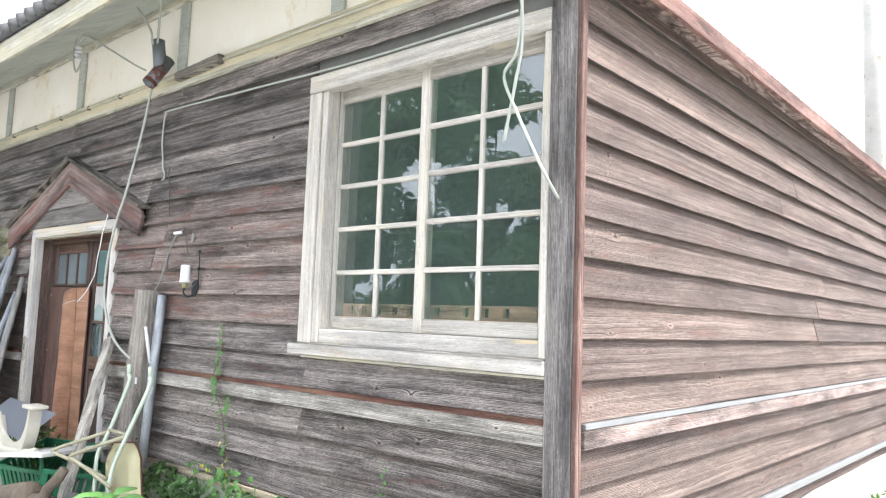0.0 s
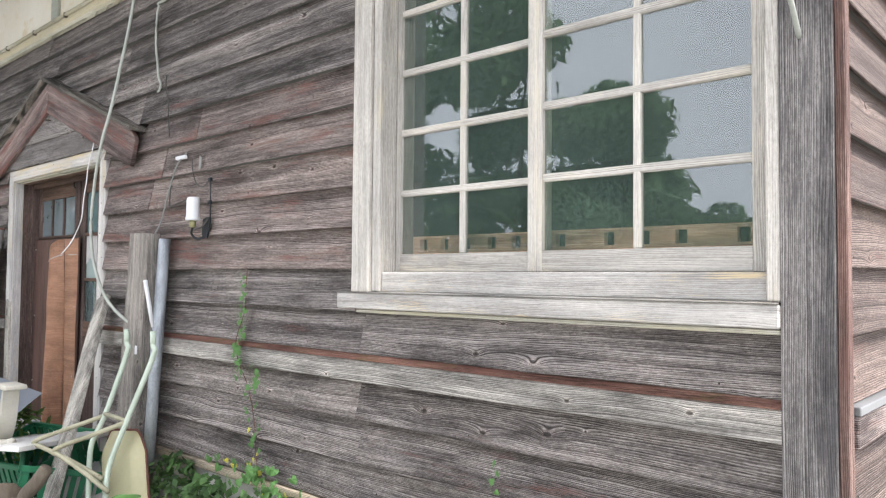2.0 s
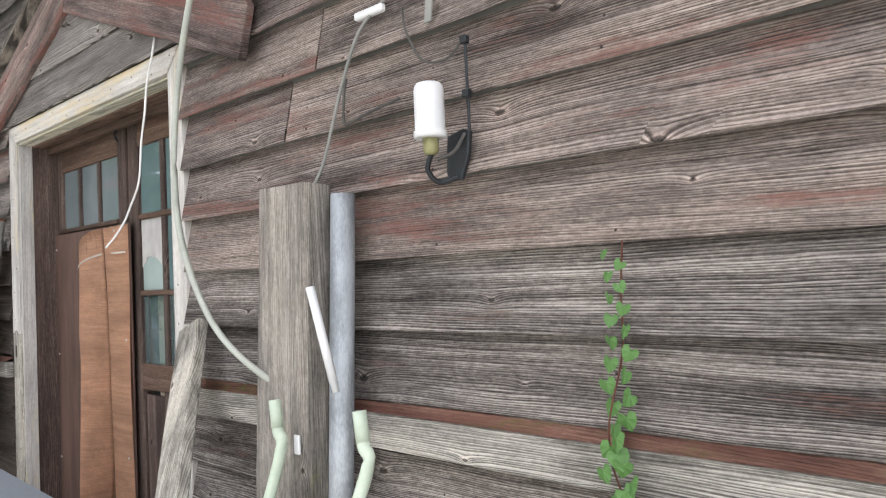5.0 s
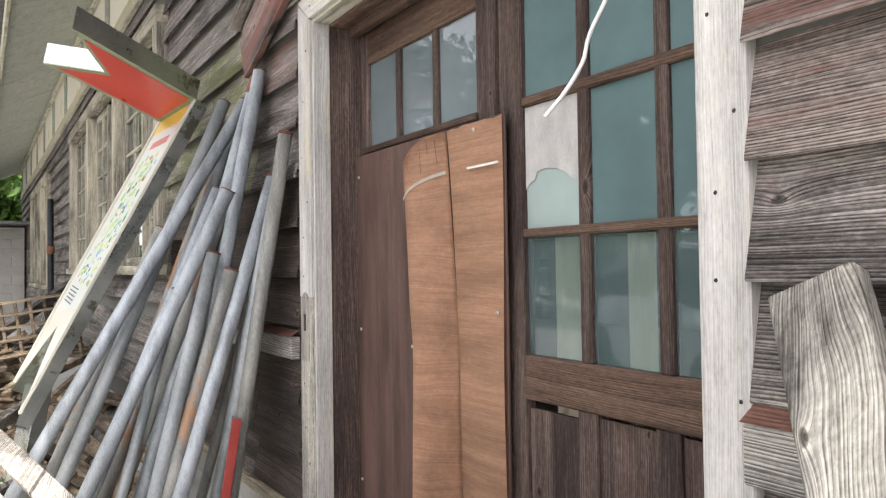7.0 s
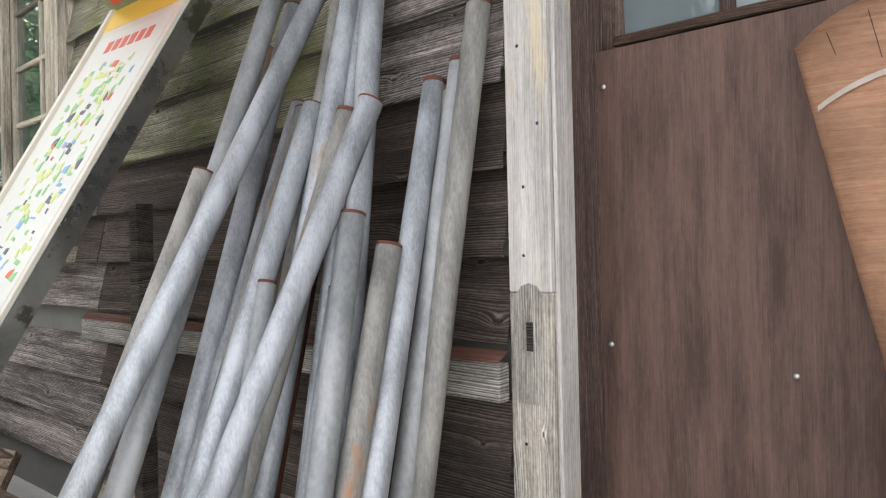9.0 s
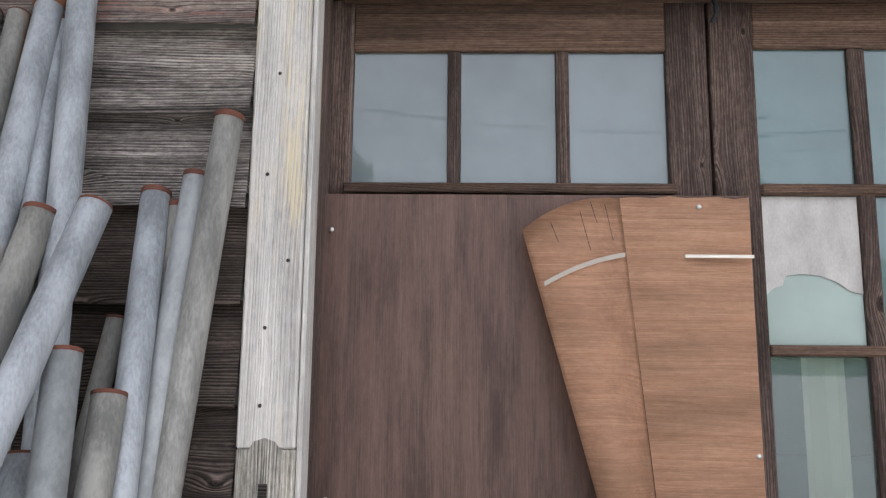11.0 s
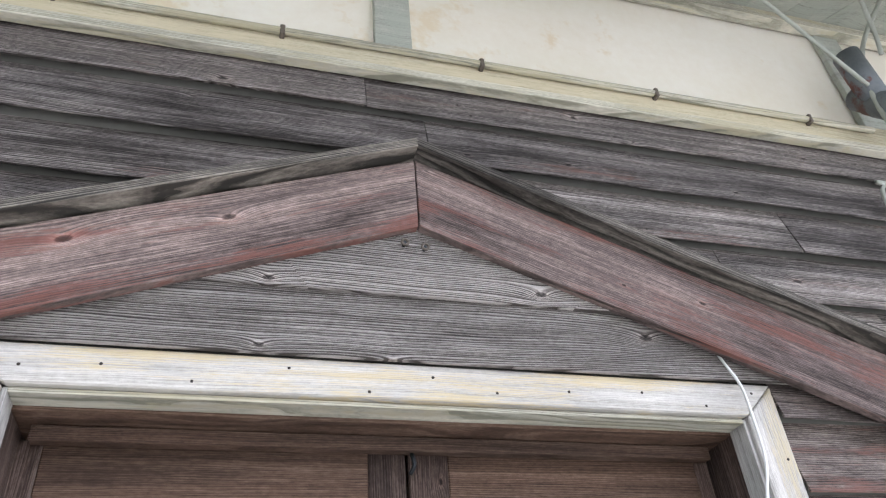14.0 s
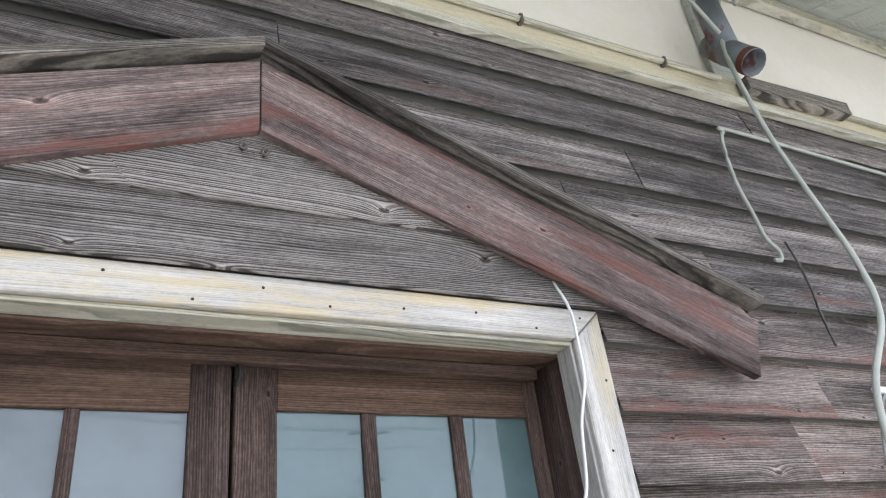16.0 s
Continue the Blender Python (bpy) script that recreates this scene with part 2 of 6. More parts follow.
def plain(name, a, b, scale=6.0, rough=0.6, metal=0.0, relief=0.15, dist=0.002, spots=None, spot_scale=9.0, spot_at=0.62, stretch=(1, 1, 1), spec=0.4, tight=0.18):
    """A surface of two close colours with grain, and spots of a third (dirt, rust, flaked paint)."""
    m, nt, ns, ls, bs = material(name)
    v = coords(ns, ls, stretch)
    n1 = noise_tex(ns, ls, v, scale, 6, 0.6)
    n2 = noise_tex(ns, ls, v, scale * 14, 4, 0.6)
    both = maths(ns, ls, "ADD", maths(ns, ls, "MULTIPLY", n1, 0.7), maths(ns, ls, "MULTIPLY", n2, 0.3))
    c = ramp(ns, [(0.5 - tight, a), (0.5 + tight, b)])
    ls.new(both, c.inputs[0])
    out = c.outputs[0]
    if spots:
        s = noise_tex(ns, ls, v, spot_scale, 6, 0.7)
        sr = ramp(ns, [(spot_at, (0, 0, 0)), (spot_at + 0.06, (1, 1, 1))])
        ls.new(s, sr.inputs[0])
        out = mixer(ns, ls, sr.outputs[0], out, spots)
    ls.new(out, bs.inputs["Base Color"])
    rr = ramp(ns, [(0.3, (max(0.02, rough - 0.12),) * 3), (0.7, (min(1, rough + 0.12),) * 3)])
    ls.new(n1, rr.inputs[0])
    ls.new(rr.outputs[0], bs.inputs["Roughness"])
    bs.inputs["Metallic"].default_value = metal
    bs.inputs["Specular IOR Level"].default_value = spec
    if relief:
        bump(ns, ls, bs, both, relief, dist)
    return m


def glass(name, tint, gloss_ior=1.6, wave=0.06, body=0.0, body_col=(0.2, 0.26, 0.27), gloss_rough=0.0):
    """A window pane: clear to look through with a mirror's gloss by Fresnel; body is how milky it is."""
    m, nt, ns, ls, bs = material(name)
    ns.remove(bs)
    outn = ns["Material Output"]
    tr = ns.new("ShaderNodeBsdfTransparent")
    tr.inputs[0].default_value = (*tint, 1)
    gl = ns.new("ShaderNodeBsdfGlossy")
    gl.inputs["Roughness"].default_value = gloss_rough
    gl.inputs["Color"].default_value = (0.95, 0.97, 1.0, 1)
    lw = ns.new("ShaderNodeLayerWeight")
    lw.inputs["Blend"].default_value = 0.5
    f0 = ((gloss_ior - 1) / (gloss_ior + 1)) ** 2
    gloss = maths(ns, ls, "ADD", f0, maths(ns, ls, "MULTIPLY", maths(ns, ls, "POWER", lw.outputs["Facing"], 5.0), 1 - f0))
    n = noise_tex(ns, ls, coords(ns, ls, (1, 1, 1)), 5.0, 2, 0.4)
    b = ns.new("ShaderNodeBump")
    b.inputs["Strength"].default_value = wave
    b.inputs["Distance"].default_value = 0.02
    ls.new(n, b.inputs["Height"])
    ls.new(b.outputs[0], gl.inputs["Normal"])
    base = tr.outputs[0]
    if body:
        df = ns.new("ShaderNodeBsdfDiffuse")
        dn = noise_tex(ns, ls, coords(ns, ls, (1, 1, 1)), 3.0, 4, 0.6)
        dr = ramp(ns, [(0.3, tuple(c * 0.8 for c in body_col)), (0.7, tuple(c * 1.15 for c in body_col))])
        ls.new(dn, dr.inputs[0])
        ls.new(dr.outputs[0], df.inputs[0])
        mb = ns.new("ShaderNodeMixShader")
        mb.inputs[0].default_value = body
        ls.new(tr.outputs[0], mb.inputs[1])
        ls.new(df.outputs[0], mb.inputs[2])
        base = mb.outputs[0]
    mx = ns.new("ShaderNodeMixShader")
    ls.new(gloss, mx.inputs[0])
    ls.new(base, mx.inputs[1])
    ls.new(gl.outputs[0], mx.inputs[2])
    ls.new(mx.outputs[0], outn.inputs[0])
    return m


def leaf_mat(name, a, b, c):
    m, nt, ns, ls, bs = material(name)
    g = ns.new("ShaderNodeNewGeometry")
    r = ramp(ns, [(0.0, a), (0.55, b), (1.0, c)])
    ls.new(g.outputs["Random Per Island"], r.inputs[0])
    n = noise_tex(ns, ls, coords(ns, ls), 40, 3)
    o = mixer(ns, ls, 0.4, r.outputs[0], mixer(ns, ls, n, (0.4, 0.4, 0.4), (1.5, 1.5, 1.5)), "MULTIPLY")
    ls.new(o, bs.inputs["Base Color"])
    bs.inputs["Roughness"].default_value = 0.55
    bs.inputs["Specular IOR Level"].default_value = 0.3
    tl = ns.new("ShaderNodeBsdfTranslucent")
    ls.new(o, tl.inputs[0])
    mx = ns.new("ShaderNodeMixShader")
    mx.inputs[0].default_value = 0.3
    ls.new(bs.outputs[0], mx.inputs[1])
    ls.new(tl.outputs[0], mx.inputs[2])
    ls.new(mx.outputs[0], ns["Material Output"].inputs[0])
    return m


RED = (0.155, 0.075, 0.058)
M_FRONT = wood("weathered_siding", (0.032, 0.028, 0.026), (0.14, 0.125, 0.117), (0.35, 0.324, 0.308), "X", paint=RED, paint_amount=0.2, relief=0.8, ring=0.17)
M_FRONT_RED = wood("siding_red_rest", (0.04, 0.032, 0.028), (0.15, 0.124, 0.113), (0.31, 0.27, 0.25), "X", paint=(0.18, 0.083, 0.066), paint_amount=0.42, relief=0.7, ring=0.17)
M_SIDE = wood("siding_brown_stain", (0.038, 0.028, 0.024), (0.105, 0.08, 0.069), (0.215, 0.173, 0.154), "Y", paint=(0.135, 0.083, 0.068), paint_amount=0.35, relief=0.55, stains=0.4, ring=0.17, tint=0.3)
M_FRONT_MOSS = wood("mossy_siding", (0.06, 0.058, 0.048), (0.18, 0.172, 0.135), (0.36, 0.345, 0.275), "X", relief=0.9, moss=0.7, tint=0.1)
M_NAIL = plain("rusty_nail", (0.02, 0.016, 0.014), (0.05, 0.04, 0.034), 40, 0.8, 0.2)
M_BOTTOM = wood("tan_bottom_board", (0.16, 0.135, 0.095), (0.29, 0.25, 0.185), (0.4, 0.355, 0.275), "X", knots=False, relief=0.4, moss=0.2)
M_INFILL = wood("ribbed_gable_board", (0.07, 0.062, 0.057), (0.215, 0.196, 0.184), (0.41, 0.385, 0.365), "X", relief=1.0, tint=0.1, ring=0.34, stains=0.5)
# low boards behind the pipes: damp dark wood, with shade put into its tone
M_FRONT_DARK = wood("dark_damp_shaded_siding", (0.02, 0.016, 0.014), (0.055, 0.043, 0.037), (0.12, 0.1, 0.088), "X", relief=0.8, stains=0.8)
M_BAND = wood("grey_band_board", (0.10, 0.096, 0.088), (0.235, 0.227, 0.21), (0.40, 0.385, 0.36), "X", paint=(0.22, 0.14, 0.11), paint_amount=0.05, relief=0.6, ring=0.22)
# far window frames: weathered cream, darkened to carry the shade of the trees
M_FARFRAME_Z = wood("shaded_weathered_cream_z", (0.17, 0.15, 0.115), (0.31, 0.285, 0.23), (0.45, 0.425, 0.36), "Z", knots=False, tint=0.1, ring=0.12, relief=0.3)
M_FARFRAME_X = wood("shaded_weathered_cream_x", (0.17, 0.15, 0.115), (0.31, 0.285, 0.23), (0.45, 0.425, 0.36), "X", knots=False, tint=0.1, ring=0.12, relief=0.3)
M_BAND_SIDE = wood("brown_band_board", (0.12, 0.09, 0.08), (0.27, 0.21, 0.19), (0.42, 0.36, 0.33), "Y", paint=(0.26, 0.16, 0.13), paint_amount=0.4, relief=0.5)
M_CORNER = wood("dark_corner_board", (0.06, 0.056, 0.054), (0.13, 0.122, 0.118), (0.27, 0.26, 0.25), "Z", paint=(0.055, 0.055, 0.058), paint_amount=0.45, knots=False, ring=0.2)
M_RED = wood("red_trim_paint", (0.06, 0.04, 0.034), (0.115, 0.068, 0.056), (0.2, 0.14, 0.12), "Z", paint=(0.13, 0.068, 0.055), paint_amount=0.5, knots=False)
M_RED_Y = wood("red_fascia_paint", (0.09, 0.055, 0.048), (0.16, 0.095, 0.08), (0.27, 0.185, 0.16), "Y", paint=(0.18, 0.095, 0.08), paint_amount=0.55, knots=False)
M_RED_X = wood("red_flashing_paint", (0.14, 0.08, 0.06), (0.22, 0.115, 0.09), (0.32, 0.21, 0.165), "X", paint=(0.23, 0.105, 0.082), paint_amount=0.65, knots=False, moss=0.35, ring=0.1)
M_CASE_X = wood("worn_window_casing_x", (0.27, 0.252, 0.22), (0.42, 0.4, 0.36), (0.55, 0.53, 0.49), "X", paint=(0.5, 0.45, 0.34), paint_amount=0.4, relief=0.4, tint=0.06, ring=0.07, stains=0.4, knots=False)
M_CASE_Z = wood("worn_window_casing_z", (0.27, 0.252, 0.22), (0.42, 0.4, 0.36), (0.55, 0.53, 0.49), "Z", paint=(0.5, 0.45, 0.34), paint_amount=0.4, relief=0.4, tint=0.06, ring=0.07, stains=0.4, knots=False)
M_CREAM_X = wood("flaked_cream_paint_x", (0.32, 0.305, 0.275), (0.46, 0.445, 0.415), (0.56, 0.545, 0.515), "X", paint=(0.55, 0.45, 0.26), paint_amount=0.62, relief=0.4, tint=0.06, ring=0.07, stains=0.35, knots=False)
M_CREAM_Z = wood("flaked_cream_paint_z", (0.3, 0.288, 0.27), (0.44, 0.428, 0.407), (0.55, 0.538, 0.515), "Z", paint=(0.52, 0.44, 0.28), paint_amount=0.45, relief=0.4, tint=0.06, ring=0.07, stains=0.35, knots=False)
M_SASH_X = wood("sash_paint_x", (0.29, 0.272, 0.24), (0.43, 0.41, 0.37), (0.56, 0.54, 0.495), "X", paint=(0.58, 0.53, 0.42), paint_amount=0.5, relief=0.3, knots=False, tint=0.08, ring=0.15, stains=0.4)
M_SASH_Z = wood("sash_paint_z", (0.29, 0.272, 0.24), (0.43, 0.41, 0.37), (0.56, 0.54, 0.495), "Z", paint=(0.58, 0.53, 0.42), paint_amount=0.5, relief=0.3, knots=False, tint=0.08, ring=0.15, stains=0.4)
M_SILL = wood("bleached_sill", (0.24, 0.23, 0.21), (0.39, 0.376, 0.35), (0.5, 0.487, 0.46), "X", paint=(0.6, 0.47, 0.27), paint_amount=0.35, relief=0.4, tint=0.06, ring=0.1, stains=0.4, knots=False)
M_DOOR_Z = wood("dark_door_wood_z", (0.03, 0.02, 0.017), (0.07, 0.048, 0.041), (0.15, 0.115, 0.1), "Z", relief=0.7, paint=(0.06, 0.036, 0.03), paint_amount=0.3, ring=0.1, stains=0.7)
M_DOOR_X = wood("dark_door_wood_x", (0.04, 0.025, 0.018), (0.088, 0.055, 0.04), (0.15, 0.105, 0.08), "X", relief=0.5, knots=False, ring=0.1, stains=0.6)
M_PLASTER = plain("cream_plaster", (0.78, 0.73, 0.62), (0.86, 0.835, 0.76), 2.2, 0.9, relief=0.08, spots=(0.74, 0.65, 0.49), spot_scale=2.0, spot_at=0.57)
M_TRIMGREEN = wood("grey_green_eave_paint", (0.24, 0.255, 0.225), (0.38, 0.4, 0.36), (0.5, 0.51, 0.46), "Y", knots=False, relief=0.12, tint=0.1, paint=(0.40, 0.43, 0.38), paint_amount=0.8, ring=0.03, stains=0.2)
M_TRIMGREEN_X = wood("grey_green_trim_x", (0.26, 0.255, 0.2), (0.42, 0.41, 0.34), (0.55, 0.53, 0.45), "X", knots=False, relief=0.2, tint=0.06, paint=(0.46, 0.42, 0.29), paint_amount=0.6, stains=0.4)
M_PLATE_X = wood("cream_plate_board", (0.3, 0.27, 0.18), (0.5, 0.46, 0.33), (0.6, 0.56, 0.42), "X", knots=False, relief=0.2, tint=0.06, paint=(0.56, 0.5, 0.35), paint_amount=0.7, stains=0.25, ring=0.05)
M_DARKWOOD = wood("black_stained_timber", (0.012, 0.011, 0.01), (0.04, 0.035, 0.03), (0.11, 0.1, 0.09), "X")
M_GREYTIMBER_Z = wood("bleached_grey_timber", (0.10, 0.094, 0.083), (0.25, 0.24, 0.216), (0.41, 0.397, 0.363), "Z", moss=0.05, ring=0.15)
M_POST = wood("grey_post_timber", (0.10, 0.092, 0.08), (0.22, 0.203, 0.18), (0.36, 0.338, 0.305), "Z", moss=0.05, paint=(0.17, 0.10, 0.078), paint_amount=0.25, ring=0.1)
M_GALV = plain("galvanised_pipe", (0.2, 0.217, 0.23), (0.4, 0.43, 0.455), 16, 0.52, 0.3, 0.15, spots=(0.27, 0.21, 0.15), spot_scale=4.0, spot_at=0.605, stretch=(1.2, 1.2, 0.35), tight=0.1)
M_GALV_OLD = plain("stained_pipe", (0.15, 0.15, 0.14), (0.31, 0.305, 0.28), 14, 0.6, 0.25, 0.15, spots=(0.26, 0.15, 0.085), spot_scale=4.0, spot_at=0.54, stretch=(1.2, 1.2, 0.35), tight=0.1)
M_RUST = plain("rust", (0.06, 0.022, 0.015), (0.13, 0.048, 0.03), 14, 0.85, 0.0, 0.3)
M_COLLAR = plain("rusty_coupling", (0.13, 0.055, 0.03), (0.24, 0.11, 0.06), 14, 0.8, 0.0, 0.3)
M_OLDIRON = plain("old_iron", (0.09, 0.075, 0.06), (0.17, 0.145, 0.12), 14, 0.8, 0.2, 0.2)
M_WHITE = plain("white_enamel", (0.6, 0.61, 0.62), (0.68, 0.69, 0.7), 6, 0.35, relief=0.02)
M_BLACK = plain("black_iron", (0.012, 0.014, 0.016), (0.04, 0.045, 0.05), 12, 0.5, 0.4, 0.1)
M_CABLE = plain("weathered_cable", (0.28, 0.3, 0.265), (0.42, 0.44, 0.39), 12, 0.55, relief=0.05)
M_CABLE_W = plain("white_cable", (0.62, 0.62, 0.6), (0.72, 0.72, 0.7), 12, 0.5, relief=0.05)
M_CABLE_G = plain("grey_cable", (0.16, 0.17, 0.16), (0.26, 0.26, 0.24), 12, 0.6, relief=0.05)
M_CABLE_D = plain("dark_cable", (0.03, 0.03, 0.028), (0.09, 0.085, 0.075), 12, 0.6, relief=0.05)
# green body paints some hazy tree reflection into the slightly milky pane
M_CLEAR = glass("window_glass", (0.89, 0.9, 0.87), 1.85, 0.03, 0.13, (0.17, 0.25, 0.22))
M_DUSTY = glass("dusty_door_glass", (0.82, 0.88, 0.87), 1.6, 0.02, 0.16, (0.24, 0.33, 0.335))
M_FROST = glass("milky_door_glass", (0.6, 0.68, 0.68), 1.55, 0.02, 0.72, (0.175, 0.212, 0.222), 0.012)
M_TEAL = glass("teal_door_glass", (0.5, 0.6, 0.6), 1.55, 0.02, 0.7, (0.14, 0.212, 0.218))
M_PALE = glass("whitened_door_glass", (0.6, 0.68, 0.68), 1.5, 0.02, 0.85, (0.33, 0.4, 0.38))
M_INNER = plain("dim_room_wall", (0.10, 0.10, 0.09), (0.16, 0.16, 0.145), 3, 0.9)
M_EARTH = plain("dusty_yard", (0.29, 0.282, 0.265), (0.40, 0.392, 0.372), 3, 0.95, relief=0.6, dist=0.03, spots=(0.14, 0.15, 0.09), spot_scale=2.0, spot_at=0.64)
M_CONCRETE = plain("pale_concrete", (0.36, 0.35, 0.32), (0.5, 0.48, 0.44), 2.5, 0.9, relief=0.2, spots=(0.28, 0.26, 0.2), spot_scale=4)
M_ZINC = plain("zinc_flashing", (0.17, 0.175, 0.175), (0.27, 0.275, 0.275), 5, 0.5, 0.4, 0.05)
M_TILE = plain("dark_roof_tile", (0.07, 0.072, 0.075), (0.15, 0.15, 0.15), 8, 0.6, relief=0.2, spots=(0.22, 0.22, 0.2), spot_scale=8)
M_LEAF = leaf_mat("leaf_green", (0.05, 0.10, 0.022), (0.10, 0.19, 0.04), (0.17, 0.28, 0.07))
M_LEAF_DARK = leaf_mat("leaf_dark", (0.055, 0.105, 0.045), (0.095, 0.17, 0.07), (0.16, 0.25, 0.105))
M_BARK = plain("bark", (0.045, 0.035, 0.026), (0.12, 0.10, 0.075), 10, 0.9, relief=0.7, dist=0.01, stretch=(3, 3, 0.7))

M_LEAF_VINE = leaf_mat("leaf_vine", (0.035, 0.07, 0.025), (0.07, 0.14, 0.045), (0.13, 0.24, 0.08))

# ---- structure ----
RND = random.Random(7)
Y_FRONT, X_SIDE = 2.630, -1.582
X_WEST, Y_BACK = -26.0, 10.6
PITCH = 0.169
ROWS_Z = [0.50, 0.672, 0.846, 1.0] + [1.109 + PITCH * k for k in range(13)]
TOPS_Z = [0.672, 0.846, 1.0, 1.109] + [1.109 + PITCH * (k + 1) for k in range(13)]

# openings in the front wall: x0, x1, z0, z1
WIN = (-3.35, -1.712, 1.30, 2.868)
DOOR = (-7.448, -5.724, 0.16, 2.21)
FAR_WIN = [(-14.4, -9.55, 1.28, 2.86), (-21.6, -17.6, 1.05, 2.82)]
HOLES = [WIN, DOOR] + FAR_WIN


def wall_with_holes(name, x0, x1, y0, y1, z0, z1, holes, mat, label):
    bm = bmesh.new()
    cuts = sorted({x0, x1, *[v for h in holes for v in h[:2]]})
    for a, b in zip(cuts, cuts[1:]):
        inside = [h for h in holes if h[0] <= a + 1e-6 and h[1] >= b - 1e-6]
        if not inside:
            box(bm, a, b, y0, y1, z0, z1)
        else:
            h = inside[0]
            if h[2] > z0:
                box(bm, a, b, y0, y1, z0, h[2])
            if h[3] < z1:
                box(bm, a, b, y0, y1, h[3], z1)
    ob = link_mesh(name, bm, mat)
    return tagged(ob, label, "wall", kind="structure")


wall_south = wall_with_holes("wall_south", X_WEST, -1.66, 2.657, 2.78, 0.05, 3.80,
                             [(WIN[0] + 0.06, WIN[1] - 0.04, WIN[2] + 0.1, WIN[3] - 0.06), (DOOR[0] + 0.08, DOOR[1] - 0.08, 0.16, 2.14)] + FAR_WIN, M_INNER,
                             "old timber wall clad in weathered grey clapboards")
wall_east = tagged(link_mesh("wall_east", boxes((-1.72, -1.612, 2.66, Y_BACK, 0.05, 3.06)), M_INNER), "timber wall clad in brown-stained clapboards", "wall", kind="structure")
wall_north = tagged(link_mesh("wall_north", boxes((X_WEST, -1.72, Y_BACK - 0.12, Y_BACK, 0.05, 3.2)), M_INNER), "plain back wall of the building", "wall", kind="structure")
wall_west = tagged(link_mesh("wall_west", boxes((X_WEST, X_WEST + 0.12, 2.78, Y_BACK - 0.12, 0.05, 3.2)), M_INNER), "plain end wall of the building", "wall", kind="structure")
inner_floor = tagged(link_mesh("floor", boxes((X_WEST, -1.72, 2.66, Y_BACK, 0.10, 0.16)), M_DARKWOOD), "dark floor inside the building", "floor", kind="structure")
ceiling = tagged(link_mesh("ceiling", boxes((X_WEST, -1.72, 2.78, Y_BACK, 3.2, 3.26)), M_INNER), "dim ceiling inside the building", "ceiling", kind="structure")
base = tagged(link_mesh("foundation", boxes((X_WEST, -1.64, 2.66, 2.9, -0.3, 0.10), (-1.80, -1.632, 2.9, Y_BACK, -0.3, 0.33))
              , M_CONCRETE), "low pale concrete footing under the walls", "foundation", kind="structure")


def clapboard(length, height, rnd, axis="X", bow=0.0035):
    """One lapped board, foot proud with a gap behind it and top thin, from 0 to length along the axis; y 0 is its proud foot, the wall lies at +y."""
    bm = bmesh.new()
    n = max(2, int(length / 0.35))
    rings = []
    top = height + 0.02
    for i in range(n + 1):
        s = length * i / n
        dy, dz = rnd.uniform(-bow, bow), rnd.uniform(-bow, bow) * 0.7
        prof = [(0.034, 0.034 + dz), (-0.003 + dy, 0.032 + dz), (-0.005 + dy, dz + 0.001), (-0.009 + dy, dz), (-0.0105 + dy, dz + 0.003), (0.030 + dy * 0.3, top), (0.034, top)]
        if axis == "X":
            rings.append([bm.verts.new((s, y, z)) for y, z in prof])
        else:
            rings.append([bm.verts.new((-y, s, z)) for y, z in prof])
    for a, b in zip(rings, rings[1:]):
        for k in range(7):
            bm.faces.new((a[k], a[(k + 1) % 7], b[(k + 1) % 7], b[k]))
    bm.faces.new(rings[0])
    bm.faces.new(rings[-1])
    bmesh.ops.recalc_face_normals(bm, faces=bm.faces)
    return bm


def nail_heads(places):
    """Small six-sided heads on a wall: place and the way out of the wall."""
    vs, fs = [], []
    for p, out in places:
        side = Vector((0, 0, 1)).cross(out)
        k = len(vs)
        for h in (0.0, 1.0):
            for q in range(6):
                a = q * math.pi / 3
                vs.append(p + out * (0.0012 * h) + (side * math.cos(a) + Vector((0, 0, math.sin(a)))) * (0.0036 - 0.0008 * h))
        fs.append([k + 6 + q for q in range(6)])
        fs += [[k + q, k + (q + 1) % 6, k + 6 + (q + 1) % 6, k + 6 + q] for q in range(6)]
    me = bpy.data.meshes.new("nail_heads")
    me.from_pydata([tuple(v) for v in vs], [], fs)
    me.materials.append(M_NAIL)
    return new("nail_heads", me)


def spans(x0, x1, z0, z1, holes):
    out = [(x0, x1)]
    for h in holes:
        if h[2] < z1 - 0.03 and h[3] > z0 + 0.03:
            nxt = []
            for a, b in out:
                if h[1] <= a or h[0] >= b:
                    nxt.append((a, b))
                    continue
                if h[0] > a:
                    nxt.append((a, h[0]))
                if h[1] < b:
                    nxt.append((h[1], b))
            out = nxt
    return out


# joints that show: row -> places along x
JOINTS = {2: [-3.34], 1: [-3.33, -6.9], 4: [-3.32], 8: [-5.13], 9: [-4.98, -9.0], 10: [-4.62], 14: [-6.52], 15: [-4.86]}


